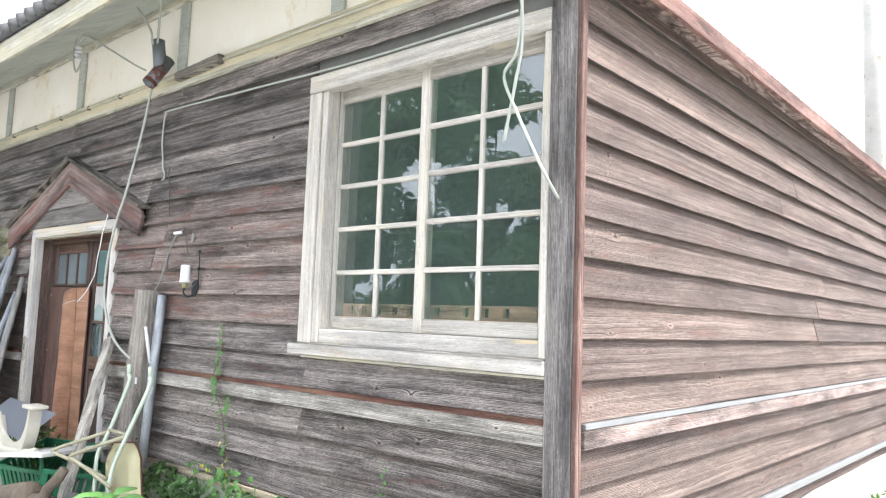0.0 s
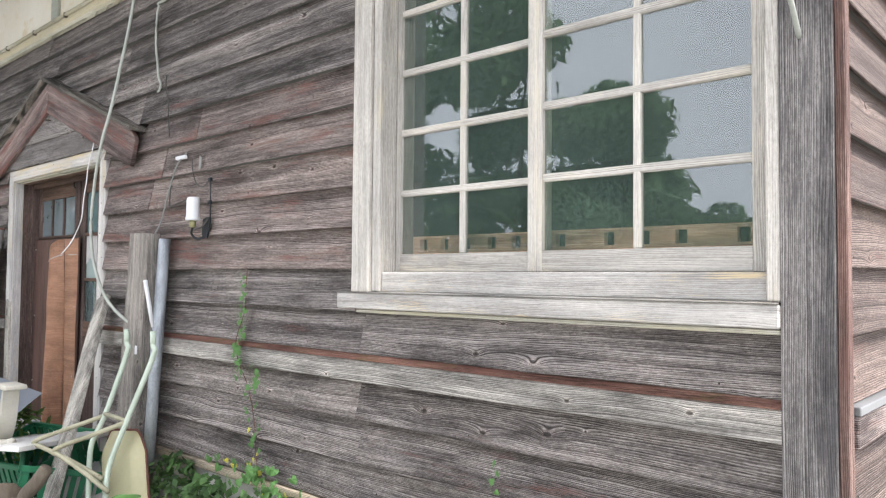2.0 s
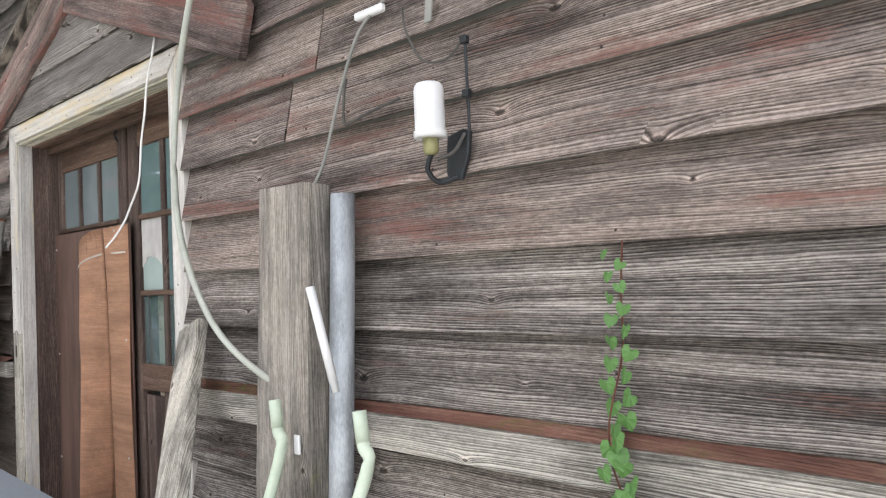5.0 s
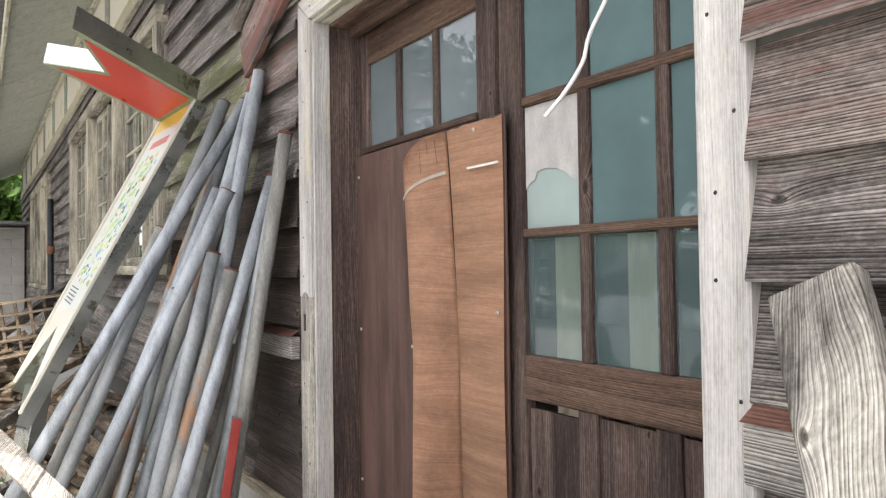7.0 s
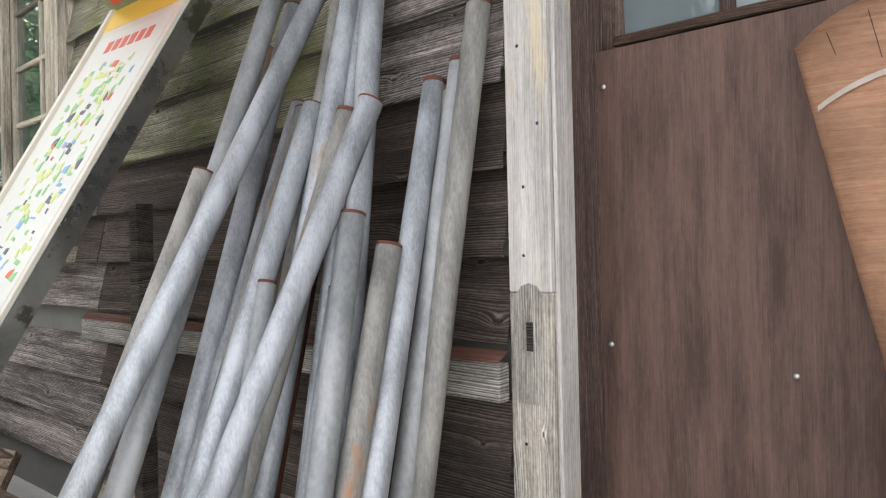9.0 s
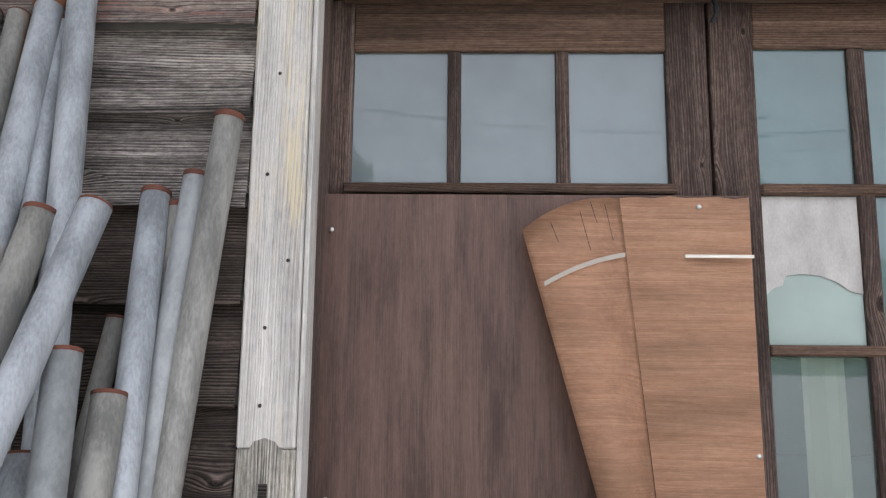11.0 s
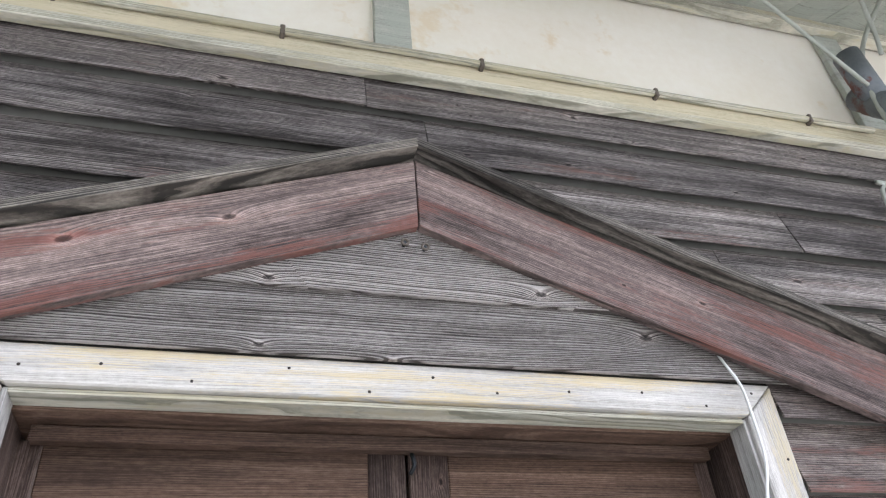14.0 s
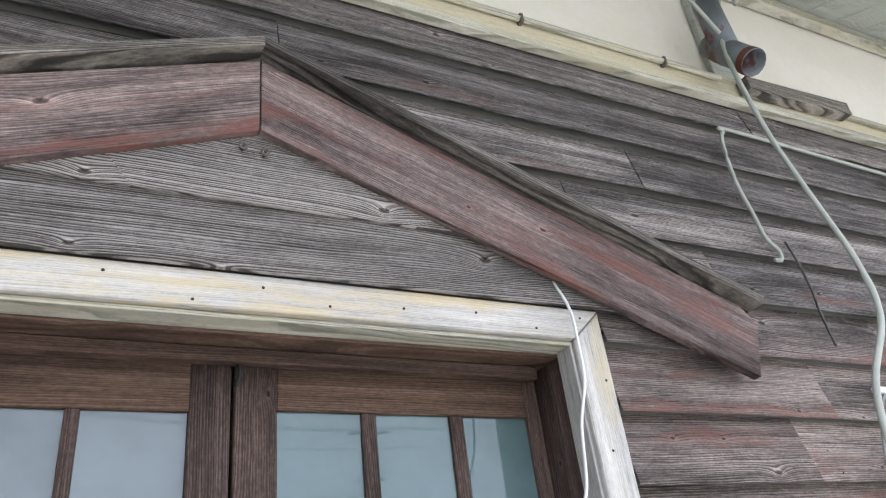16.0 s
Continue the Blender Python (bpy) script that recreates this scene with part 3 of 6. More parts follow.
def build_boards():
    nails = []
    for r, (z0, z1) in enumerate(zip(ROWS_Z, TOPS_Z)):
        if r == 3:
            continue
        for a, b in spans(X_WEST, -1.71, z0, z1, HOLES):
            cuts = [a] + sorted(j for j in JOINTS.get(r, []) + [-7.94, -9.3] * (r <= 10) if a + 0.2 < j < b - 0.2) + [b]
            full = [cuts[0]]
            for c in cuts[1:]:
                while c - full[-1] > 5.2:
                    full.append(full[-1] + RND.uniform(3.0, 4.4))
                full.append(c)
            for p, q in zip(full, full[1:]):
                if q - p < 0.02:
                    continue
                red = (-5.75 < p < -4.55 and 6 <= r <= 10) or RND.random() < 0.04
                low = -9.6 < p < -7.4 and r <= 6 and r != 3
                mossy = not low and -8.4 < p < -7.0 and q < -7.9 and 6 <= r <= 10 or not low and -9.6 < p < -8.4 and 5 <= r <= 10
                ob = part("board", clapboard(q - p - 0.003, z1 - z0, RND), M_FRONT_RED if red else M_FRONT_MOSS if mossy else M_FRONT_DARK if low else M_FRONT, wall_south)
                ob.location = (p, Y_FRONT, z0)
                for k in range(40):
                    xn = -1.86 - 0.455 * k
                    if p + 0.03 < xn < q - 0.03 and xn > -9.6:
                        for f in (0.14, RND.uniform(0.4, 0.62)):
                            if RND.random() < 0.85:
                                nails.append((Vector((xn + RND.uniform(-0.02, 0.02), Y_FRONT - 0.0105 + 0.0400 * f, z0 + (z1 - z0) * f)), Vector((0, -1, 0))))
    heads = nail_heads(nails)
    heads.parent = wall_south
    tagged(heads, kind="stuff")
    nails = []
    for r, (z0, z1) in enumerate(zip(ROWS_Z, TOPS_Z)):
        if r == 3 or z0 > 3.05:
            continue
        for k in range(17):
            for f in (0.14, RND.uniform(0.4, 0.62)):
                nails.append((Vector((X_SIDE + 0.0105 - 0.0400 * f, 2.74 + 0.455 * k + RND.uniform(-0.02, 0.02), z0 + (z1 - z0) * f)), Vector((1, 0, 0))))
        y = 2.645
        while y < Y_BACK - 0.1:
            q = min(Y_BACK, y + RND.uniform(2.6, 4.2))
            ob = part("board", clapboard(q - y - 0.003, z1 - z0, RND, "Y"), M_SIDE, wall_east)
            ob.location = (X_SIDE, y, z0)
            y = q
    heads = nail_heads(nails)
    heads.parent = wall_east
    tagged(heads, kind="stuff")


# water-table band with its red cap
bd = part("band_board", boxes((-5.72, -1.712, 2.598, 2.632, 1.0, 1.085), bevel=0.003), M_BAND, wall_south, "bleached grey band board")
part("band_cap", sheet(lambda u, v: Vector((-5.72 + u * 4.006, 2.592 + v * 0.036, 1.087 + v * 0.022)), 20, 1, 0.004), M_RED_X, wall_south, "faded red band cap")
part("band_board", boxes((-9.4, -7.452, 2.598, 2.632, 1.0, 1.075), bevel=0.003), M_BAND, wall_south, "bleached grey band board")
part("band_cap", sheet(lambda u, v: Vector((-9.4 + u * 1.95, 2.592 + v * 0.036, 1.077 + v * 0.02)), 10, 1, 0.004), M_RED_X, wall_south, "faded red band cap")
part("bottom_board", boxes((-5.72, -1.712, 2.604, 2.65, 0.455, 0.492), (-9.4, -7.45, 2.604, 2.65, 0.455, 0.492), bevel=0.003), M_BOTTOM, wall_south, "tan bottom board")
part("bottom_board", boxes((-9.4, -7.45, 2.64, 2.652, 0.1, 0.455), (-5.72, -1.64, 2.64, 2.652, 0.1, 0.455)), M_CONCRETE, wall_south)
part("band_board", boxes((-1.60, -1.552, 2.66, Y_BACK, 1.002, 1.081), bevel=0.003), M_BAND_SIDE, wall_east, "pinkish brown band board")
part("band_cap", boxes((-1.60, -1.547, 2.66, Y_BACK, 1.083, 1.105), bevel=0.002), M_ZINC, wall_east, "zinc flashing on the band")
part("bottom_flashing", boxes((-1.615, -1.55, 2.66, Y_BACK, 0.452, 0.498), bevel=0.003), M_ZINC, wall_east, "zinc flashing at the foot")
part("bottom_board", boxes((-1.615, -1.592, 2.66, Y_BACK, 0.33, 0.45)), M_SIDE, wall_east)
# corner
part("corner_board", boxes((-1.712, -1.583, 2.598, 2.66, 0.30, 3.03), bevel=0.004), M_CORNER, wall_south, "dark peeling corner board")
part("corner_trim", boxes((-1.582, -1.558, 2.602, 2.643, 0.30, 3.03), bevel=0.003), M_RED, wall_east, "faded red corner trim")
# eave of the side wall
side_roof = thing("side_roof", "low side roof with a faded red fascia board", "roof", kind="structure")
part("fascia", boxes((-1.455, -1.425, 2.35, Y_BACK + 0.2, 2.972, 3.066), bevel=0.003), M_RED_Y, side_roof, "faded red fascia board")
part("soffit", boxes((-1.62, -1.456, 2.40, Y_BACK + 0.2, 3.04, 3.06)), M_BAND_SIDE, side_roof)
part("roof_sheet", sheet(lambda u, v: Vector((-1.44 - u * 6, 3.45 + v * 7.4, 3.05 + u * 1.0)), 6, 2, 0.02), M_TILE, side_roof)

# plaster frieze, its plate and posts
plaster = tagged(link_mesh("plaster_frieze", boxes((X_WEST, -1.70, 2.64, 2.6515, 3.17, 3.82)), M_PLASTER), "cream plaster panels above the clapboards", "wall", kind="structure")
part("plate_board", boxes((X_WEST, -1.66, 2.612, 2.639, 3.125, 3.222), bevel=0.004), M_PLATE_X, wall_south, "cream painted plate board")
part("plate_board", boxes((X_WEST, -1.66, 2.604, 2.639, 3.095, 3.124), bevel=0.003), M_TRIMGREEN_X, wall_south)
for k in range(14):
    xb = -3.175 - 1.715 * k
    part("post", boxes((xb - 0.055, xb + 0.055, 2.615, 2.639, 3.224, 3.80), bevel=0.003), M_TRIMGREEN, wall_south, "grey-green painted post")

# eaves
eaves = thing("eaves", "wide eaves with grey-green boarded soffit and tiled edge", "roof", kind="structure")
EY, EZ, WZ = 1.93, 3.42, 3.80
xs = X_WEST
while xs < -1.7:
    w = 0.17
    part("soffit_board", boxes((xs + 0.003, min(xs + w, -1.7), EY, 2.64, -0.009, 0.009)), M_TRIMGREEN, eaves)
    ob = eaves.children[-1]
    me = ob.data
    for v in me.vertices:
        f = (2.64 - v.co.y) / (2.64 - EY)
        v.co.z += WZ - f * (WZ - EZ - 0.03)
    xs += w
part("wall_plate", boxes((X_WEST, -1.7, 2.58, 2.63, 3.72, 3.782), bevel=0.003), M_TRIMGREEN_X, eaves)
part("fascia", boxes((X_WEST, -1.7, EY - 0.03, EY - 0.002, EZ - 0.035, EZ + 0.13), bevel=0.003), M_TRIMGREEN_X, eaves, "weathered fascia board")
part("roof_slope", sheet(lambda u, v: Vector((X_WEST + u * 24.4, EY - 0.06 + v * 1.65, EZ + 0.15 + v * 0.9)), 8, 2, 0.03), M_TILE, eaves)
for k in range(150):
    xt = X_WEST + 0.1 + 0.163 * k
    if xt > -1.72:
        break
    bm = bmesh.new()
    tube([(xt, EY - 0.085, EZ + 0.165), (xt, EY + 0.25, EZ + 0.34)], 0.05, 10, bm=bm)
    smooth(part("roof_tile", bm, M_TILE, eaves))

# ground: one sheet, a little higher along the building
def ground_z(x, y):
    a = min(1, max(0, (y - 1.7) / 0.9))
    b = min(1, max(0, (y - 1.2) / 4.5))
    near = 0.30 * a * a * (3 - 2 * a) if x < -1.75 else 0.34 * b
    return 0.02 + near + 0.02 * noise.noise(Vector((x * 0.8, y * 0.8, 0)))


def ground_mesh():
    xs = [-2500, -900, -300, -120, -60] + [-40 + 0.75 * i for i in range(70)] + [20, 60, 150, 400, 1200, 2500]
    ys = [-2500, -900, -300, -120, -50, -25, -14] + [-8 + 0.5 * i for i in range(40)] + [20, 60, 200, 800, 2500]
    bm = bmesh.new()
    g = [[bm.verts.new((x, y, ground_z(x, y) if -45 < x < 15 and -10 < y < 14 else 0.0)) for y in ys] for x in xs]
    for i in range(len(xs) - 1):
        for j in range(len(ys) - 1):
            bm.faces.new((g[i][j], g[i + 1][j], g[i + 1][j + 1], g[i][j + 1]))
    return bm


ground = tagged(smooth(link_mesh("ground", ground_mesh(), M_EARTH)), "bare earth yard with weeds along the wall", "ground", kind="structure")
paving = tagged(link_mesh("pavement", sheet(lambda u, v: Vector((-1.55 + u * 6, 3.2 + v * 8, ground_z(-1.0, 3.2 + v * 8) + 0.012)), 4, 12), M_CONCRETE), "sunlit pale concrete path beside the wall", "pavement", kind="structure")

# ---- window by the corner ----
window = thing("window_1", "large white-painted sliding window of twenty panes, paint flaking", "window", kind="structure")
X0, X1, Z0, Z1 = WIN
part("casing", boxes((X0, X0 + 0.10, 2.595, 2.665, 1.3535, Z1 - 0.102), bevel=0.004), M_CASE_Z, window)
part("casing", boxes((X0 + 0.103, X0 + 0.145, 2.61, 2.70, 1.357, 2.782), bevel=0.003), M_CASE_Z, window)
part("casing", boxes((X1 - 0.035, X1, 2.60, 2.70, 1.357, Z1 - 0.102), bevel=0.004), M_CASE_Z, window)
part("head_casing", boxes((X0, X1, 2.592, 2.665, Z1 - 0.10, Z1), bevel=0.004), M_CASE_X, window)
part("head_casing", boxes((X0 + 0.147, X1 - 0.037, 2.61, 2.78, 2.785, 2.80), bevel=0.002), M_CASE_X, window)
part("jamb", boxes((X0 + 0.06, X0 + 0.145, 2.702, 2.80, 1.362, 2.80)), M_CASE_Z, window)
part("jamb", boxes((X1 - 0.05, X1 - 0.012, 2.702, 2.80, 1.362, 2.80)), M_CASE_Z, window)
part("sill", boxes((X0 - 0.078, X1, 2.588, 2.64, 1.288, 1.35), bevel=0.004), M_SILL, window, "bleached flaking sill board")
part("sill", sheet(lambda u, v: Vector((X0 - 0.078 + u * (X1 - X0 + 0.078), 2.582 + v * 0.12, 1.352 + v * 0.012)), 6, 1, 0.01), M_SILL, window)
part("sill", boxes((X0 + 0.02, X1 - 0.002, 2.606, 2.66, 1.272, 1.286), bevel=0.003), M_TRIMGREEN_X, window)
part("track", boxes((X0 + 0.147, X1 - 0.036, 2.624, 2.78, 1.3555, 1.432), bevel=0.004), M_SILL, window)


def sash(name, xa, xb, yf, z0, z1, cols, rows, stile, rail, muntin, parent, mat_x, mat_z, glass_mat, low=None):
    fr = part(name, boxes((xa, xa + stile, yf, yf + 0.032, z0, z1), bevel=0.002), mat_z, parent)
    part("stile", boxes((xb - stile, xb, yf, yf + 0.032, z0, z1), bevel=0.002), mat_z, fr)
    part("rail", boxes((xa + stile, xb - stile, yf + 0.001, yf + 0.031, z0, z0 + (low or rail)), bevel=0.002), mat_x, fr)
    part("rail", boxes((xa + stile, xb - stile, yf + 0.001, yf + 0.031, z1 - rail, z1), bevel=0.002), mat_x, fr)
    gx0, gx1, gz0, gz1 = xa + stile, xb - stile, z0 + (low or rail), z1 - rail
    cw, ch = (gx1 - gx0) / cols, (gz1 - gz0) / rows
    for c in range(1, cols):
        part("muntin", boxes((gx0 + cw * c - muntin / 2, gx0 + cw * c + muntin / 2, yf + 0.003, yf + 0.029, gz0, gz1), bevel=0.004), mat_z, fr)
    for r in range(1, rows):
        part("muntin", boxes((gx0, gx1, yf + 0.002, yf + 0.030, gz0 + ch * r - muntin / 2, gz0 + ch * r + muntin / 2), bevel=0.004), mat_x, fr)
    for c in range(cols):
        for r in range(rows):
            bm = boxes((gx0 + cw * c + 0.002, gx0 + cw * (c + 1) - 0.002, yf + 0.015, yf + 0.018, gz0 + ch * r + 0.002, gz0 + ch * (r + 1) - 0.002))
            g = part("pane", bm, glass_mat, fr)
            g.visible_shadow = False
    return fr


sash("left_sash", -3.262, -2.50, 2.722, 1.434, 2.79, 2, 5, 0.058, 0.07, 0.026, window, M_SASH_X, M_SASH_Z, M_CLEAR)
sash("right_sash", -2.555, -1.752, 2.688, 1.434, 2.79, 2, 5, 0.058, 0.07, 0.026, window, M_SASH_X, M_SASH_Z, M_CLEAR)

# ---- sliding door ----
DX0, DX1 = -7.448, -5.724
door = thing("door_1", "old double sliding door in a flaking cream frame, panes milky", "door", kind="structure")


def prism(pts, y0, y1, bevel=0.0):
    """A flat shape in x and z, from y0 (front) to y1."""
    bm = bmesh.new()
    f = [bm.verts.new((x, y0, z)) for x, z in pts]
    b = [bm.verts.new((x, y1, z)) for x, z in pts]
    n = len(pts)
    bm.faces.new(f)
    bm.faces.new(b[::-1])
    for i in range(n):
        bm.faces.new((f[i], b[i], b[(i + 1) % n], f[(i + 1) % n]))
    bmesh.ops.recalc_face_normals(bm, faces=bm.faces)
    if bevel:
        bmesh.ops.bevel(bm, geom=bm.edges[:], offset=bevel, segments=1, affect="EDGES", profile=0.5)
    return bm


CY = 2.630
part("casing", prism([(DX0, 1.21), (DX0 + 0.098, 1.21), (DX0 + 0.098, 2.128), (DX0, 2.208)], CY, 2.66, 0.003), M_CREAM_Z, door)
part("casing", prism([(DX0, 0.16), (DX0 + 0.098, 0.16), (DX0 + 0.098, 1.209), (DX0, 1.209)], CY + 0.001, 2.66, 0.002), M_GREYTIMBER_Z, door, "bare grey foot of the casing")
part("casing", prism([(DX1 - 0.088, 0.16), (DX1, 0.16), (DX1, 2.208), (DX1 - 0.088, 2.128)], CY, 2.66, 0.003), M_CREAM_Z, door)
part("head_casing", prism([(DX0 + 0.002, 2.21), (DX0 + 0.1, 2.13), (DX1 - 0.09, 2.13), (DX1 - 0.002, 2.21)], CY - 0.003, 2.66, 0.003), M_CREAM_X, door)
part("casing", boxes((DX0 + 0.099, DX0 + 0.108, CY + 0.012, 2.70, 0.16, 2.127), bevel=0.001), M_CREAM_Z, door)
part("casing", boxes((DX1 - 0.097, DX1 - 0.089, CY + 0.012, 2.70, 0.16, 2.127), bevel=0.001), M_CREAM_Z, door)
part("head_casing", boxes((DX0 + 0.108, DX1 - 0.097, CY + 0.012, 2.70, 2.118, 2.128), bevel=0.001), M_TRIMGREEN_X, door)
part("jamb", boxes((DX0 + 0.07, DX0 + 0.104, 2.702, 2.90, 0.16, 2.13), bevel=0.002), M_DOOR_Z, door, "dark bare jamb")
part("jamb", boxes((DX1 - 0.093, DX1 - 0.06, 2.702, 2.90, 0.16, 2.13), bevel=0.002), M_DOOR_Z, door, "dark bare jamb")
part("head", boxes((DX0 + 0.104, DX1 - 0.093, 2.702, 2.90, 2.112, 2.15), bevel=0.002), M_DOOR_X, door)
part("head_stop", boxes((DX0 + 0.13, DX1 - 0.12, 2.762, 2.792, 2.078, 2.110), bevel=0.003), M_DOOR_X, door)
part("threshold", boxes((DX0 + 0.1, DX1 - 0.09, 2.66, 2.92, 0.16, 0.23), bevel=0.004), M_DOOR_X, door)
# mortise and patch on the left casing
part("latch_mortise", prism([(-7.428, 1.0), (-7.37, 1.0), (-7.37, 1.205), (-7.382, 1.222), (-7.40, 1.228), (-7.418, 1.222), (-7.428, 1.205)], CY - 0.002, CY + 0.004), M_GREYTIMBER_Z, door, "grey worn latch mortise")
part("strike", prism([(-7.407, 1.10), (-7.392, 1.10), (-7.392, 1.155), (-7.407, 1.155)], CY - 0.003, CY + 0.002), M_DARKWOOD, door)

door_nails = [(Vector((-7.33 + 0.155 * k + 0.02 * math.sin(k * 5), CY - 0.0035, 2.165 + 0.022 * math.sin(k * 2.7))), Vector((0, -1, 0))) for k in range(11)]
for xc in (DX0 + 0.05, DX1 - 0.044):
    door_nails += [(Vector((xc + 0.025 * math.sin(k * 4.1), CY - 0.0005, 0.35 + 0.15 * k + 0.03 * math.sin(k * 1.3))), Vector((0, -1, 0))) for k in range(12)]
door_heads = nail_heads(door_nails)
door_heads.parent = door
LY, RY = 2.818, 2.824
left = part("left_leaf", boxes((-7.352, -7.30, LY, LY + 0.034, 0.235, 2.10), bevel=0.003), M_DOOR_Z, door, "left door leaf boarded with plywood")
part("stile", boxes((-6.66, -6.578, LY, LY + 0.034, 0.235, 2.10), bevel=0.003), M_DOOR_Z, left)
part("rail", boxes((-7.30, -6.66, LY + 0.001, LY + 0.033, 1.990, 2.098), bevel=0.003), M_DOOR_X, left)
part("rail", boxes((-7.312, -6.65, LY - 0.012, LY + 0.033, 1.688, 1.708), bevel=0.003), M_DOOR_X, left)
for xm in (-7.092, -6.871):
    part("muntin", boxes((xm - 0.013, xm + 0.013, LY + 0.002, LY + 0.03, 1.708, 1.99), bevel=0.003), M_DOOR_Z, left)
for a, b in ((-7.30, -7.105), (-7.079, -6.884), (-6.858, -6.66)):
    g = part("pane", boxes((a + 0.001, b - 0.001, LY + 0.014, LY + 0.018, 1.709, 1.989)), M_FROST, left)
    g.visible_shadow = False
part("panel", boxes((-7.30, -6.66, LY + 0.008, LY + 0.026, 0.235, 1.687)), M_DOOR_X, left)
right = part("right_leaf", boxes((-6.569, -6.48, RY, RY + 0.034, 0.235, 2.10), bevel=0.003), M_DOOR_Z, door, "right door leaf with nine milky panes")
part("stile", boxes((-5.852, -5.80, RY, RY + 0.034, 0.235, 2.10), bevel=0.003), M_DOOR_Z, right)
part("rail", boxes((-6.48, -5.852, RY + 0.001, RY + 0.033, 2.0, 2.098), bevel=0.003), M_DOOR_X, right)
for z0, z1 in ((1.69, 1.713), (1.373, 1.394)):
    part("muntin", boxes((-6.48, -5.852, RY - 0.002, RY + 0.03, z0, z1), bevel=0.004), M_DOOR_X, right)
part("rail", boxes((-6.48, -5.852, RY - 0.003, RY + 0.033, 0.985, 1.09), bevel=0.004), M_DOOR_X, right, "broad grey lock rail")
RC = [(-6.48, -6.288), (-6.254, -6.067), (-6.033, -5.852)]
for xm in (-6.271, -6.05):
    part("muntin", boxes((xm - 0.017, xm + 0.017, RY + 0.002, RY + 0.028, 1.09, 2.0), bevel=0.004), M_DOOR_Z, right)
    part("stile", boxes((xm - 0.03, xm + 0.03, RY + 0.002, RY + 0.03, 0.30, 0.985), bevel=0.003), M_DOOR_Z, right)
M_PAPER = plain("torn_backing_paper", (0.28, 0.27, 0.26), (0.46, 0.45, 0.43), 22, 0.7, relief=0.4, stretch=(1, 1, 0.5))
for i, (a, b) in enumerate(RC):
    for j, (z0, z1) in enumerate(((1.09, 1.373), (1.394, 1.69), (1.713, 2.0))):
        g = part("pane", boxes((a + 0.001, b - 0.001, RY + 0.014, RY + 0.018, z0 + 0.001, z1 - 0.001)), M_DUSTY if j == 0 else M_PALE if (i, j) == (0, 1) else M_TEAL, right)
        g.visible_shadow = False
    part("panel", boxes((a, b, RY + 0.014, RY + 0.026, 0.30, 0.962 if i == 0 else 0.975)), M_DOOR_Z, right, "dark red-brown lower panel")
edge = [(-6.479, 1.49), (-6.462, 1.505), (-6.445, 1.51), (-6.437, 1.53), (-6.41, 1.534), (-6.37, 1.53), (-6.335, 1.516), (-6.315, 1.5), (-6.289, 1.494)]
part("torn_paper", prism([(-6.479, 1.689), *edge, (-6.289, 1.689)], RY + 0.011, RY + 0.0125), M_PAPER, right, "torn pale paper on a pane")
part("rail", boxes((-6.48, -5.852, RY + 0.001, RY + 0.033, 0.235, 0.30), bevel=0.003), M_DOOR_X, right)
smooth(part("hook", tube(spline([(-6.574, 2.79, 2.09), (-6.572, 2.775, 2.07), (-6.57, 2.772, 2.05), (-6.576, 2.785, 2.035)], 4), 0.005, 6), M_BLACK, door, "small iron hook"))
# dim things behind the door glass
curtain = thing("curtain", "faded striped cloth hanging behind the door panes", "curtain")
M_CLOTH = plain("faded_beige_cloth", (0.68, 0.58, 0.45), (0.8, 0.7, 0.56), 5, 0.9)
for k, xc in enumerate((-6.365, -6.14, -5.925)):
    part("cloth_strip", sheet(lambda u, v, c=xc: Vector((c - 0.042 + u * 0.085, 2.862 + 0.006 * math.sin(u * 9 + k), 0.35 + v * 1.02)), 6, 2, 0.003), M_CLOTH, curtain)
part("rod", tube([(-6.55, 2.875, 1.375), (-5.8, 2.875, 1.375)], 0.008, 8), M_DARKWOOD, curtain)

M_PLYDARK = wood("brown_plywood", (0.07, 0.042, 0.035), (0.09, 0.056, 0.046), (0.112, 0.072, 0.06), "Z", paint=(0.05, 0.02, 0.017), paint_amount=0.2, rough=0.5, knots=False, relief=0.12, tint=0.0, ring=0.0, stains=0.55, patch=2.2)
M_PLY = wood("orange_plywood", (0.45, 0.25, 0.155), (0.55, 0.322, 0.208), (0.63, 0.39, 0.265), "X", rough=0.62, knots=False, relief=0.35, tint=0.0, ring=0.0, stains=0.3, patch=1.6, grain=3.0)
M_SCREW = plain("zinc_screw", (0.5, 0.5, 0.48), (0.65, 0.65, 0.63), 30, 0.4, 0.8)
ply = thing("plywood_sheet", "dark brown stained plywood sheet screwed over a door leaf", "board")
part("sheet", boxes((-7.345, -6.515, 2.799, 2.8055, 0.25, 1.682), bevel=0.001), M_PLYDARK, ply)


def screw_head(x, y, z, r=0.005):
    return smooth(link_mesh("screw", tube([(x, y, z), (x, y + 0.004, z)], r, 10), M_SCREW))


for x, z in ((-7.33, 1.61), (-7.325, 1.10), (-6.98, 1.07), (-7.33, 0.6)):
    s_ob = screw_head(x, 2.7955, z)
    s_ob.parent = ply
curl = thing("peeling_plywood", "orange-brown plywood peeling and curling off a door leaf", "board")


def fold_x(z):
    return -6.768 + 0.055 * min(1, max(0, (1.675 - z) / 0.6))


def left_w(z):
    t = max(0.0, (1.675 - z) / 0.575)
    return 0.21 - 0.095 * t if t < 1 else max(0.06, 0.115 - 0.047 * (t - 1))


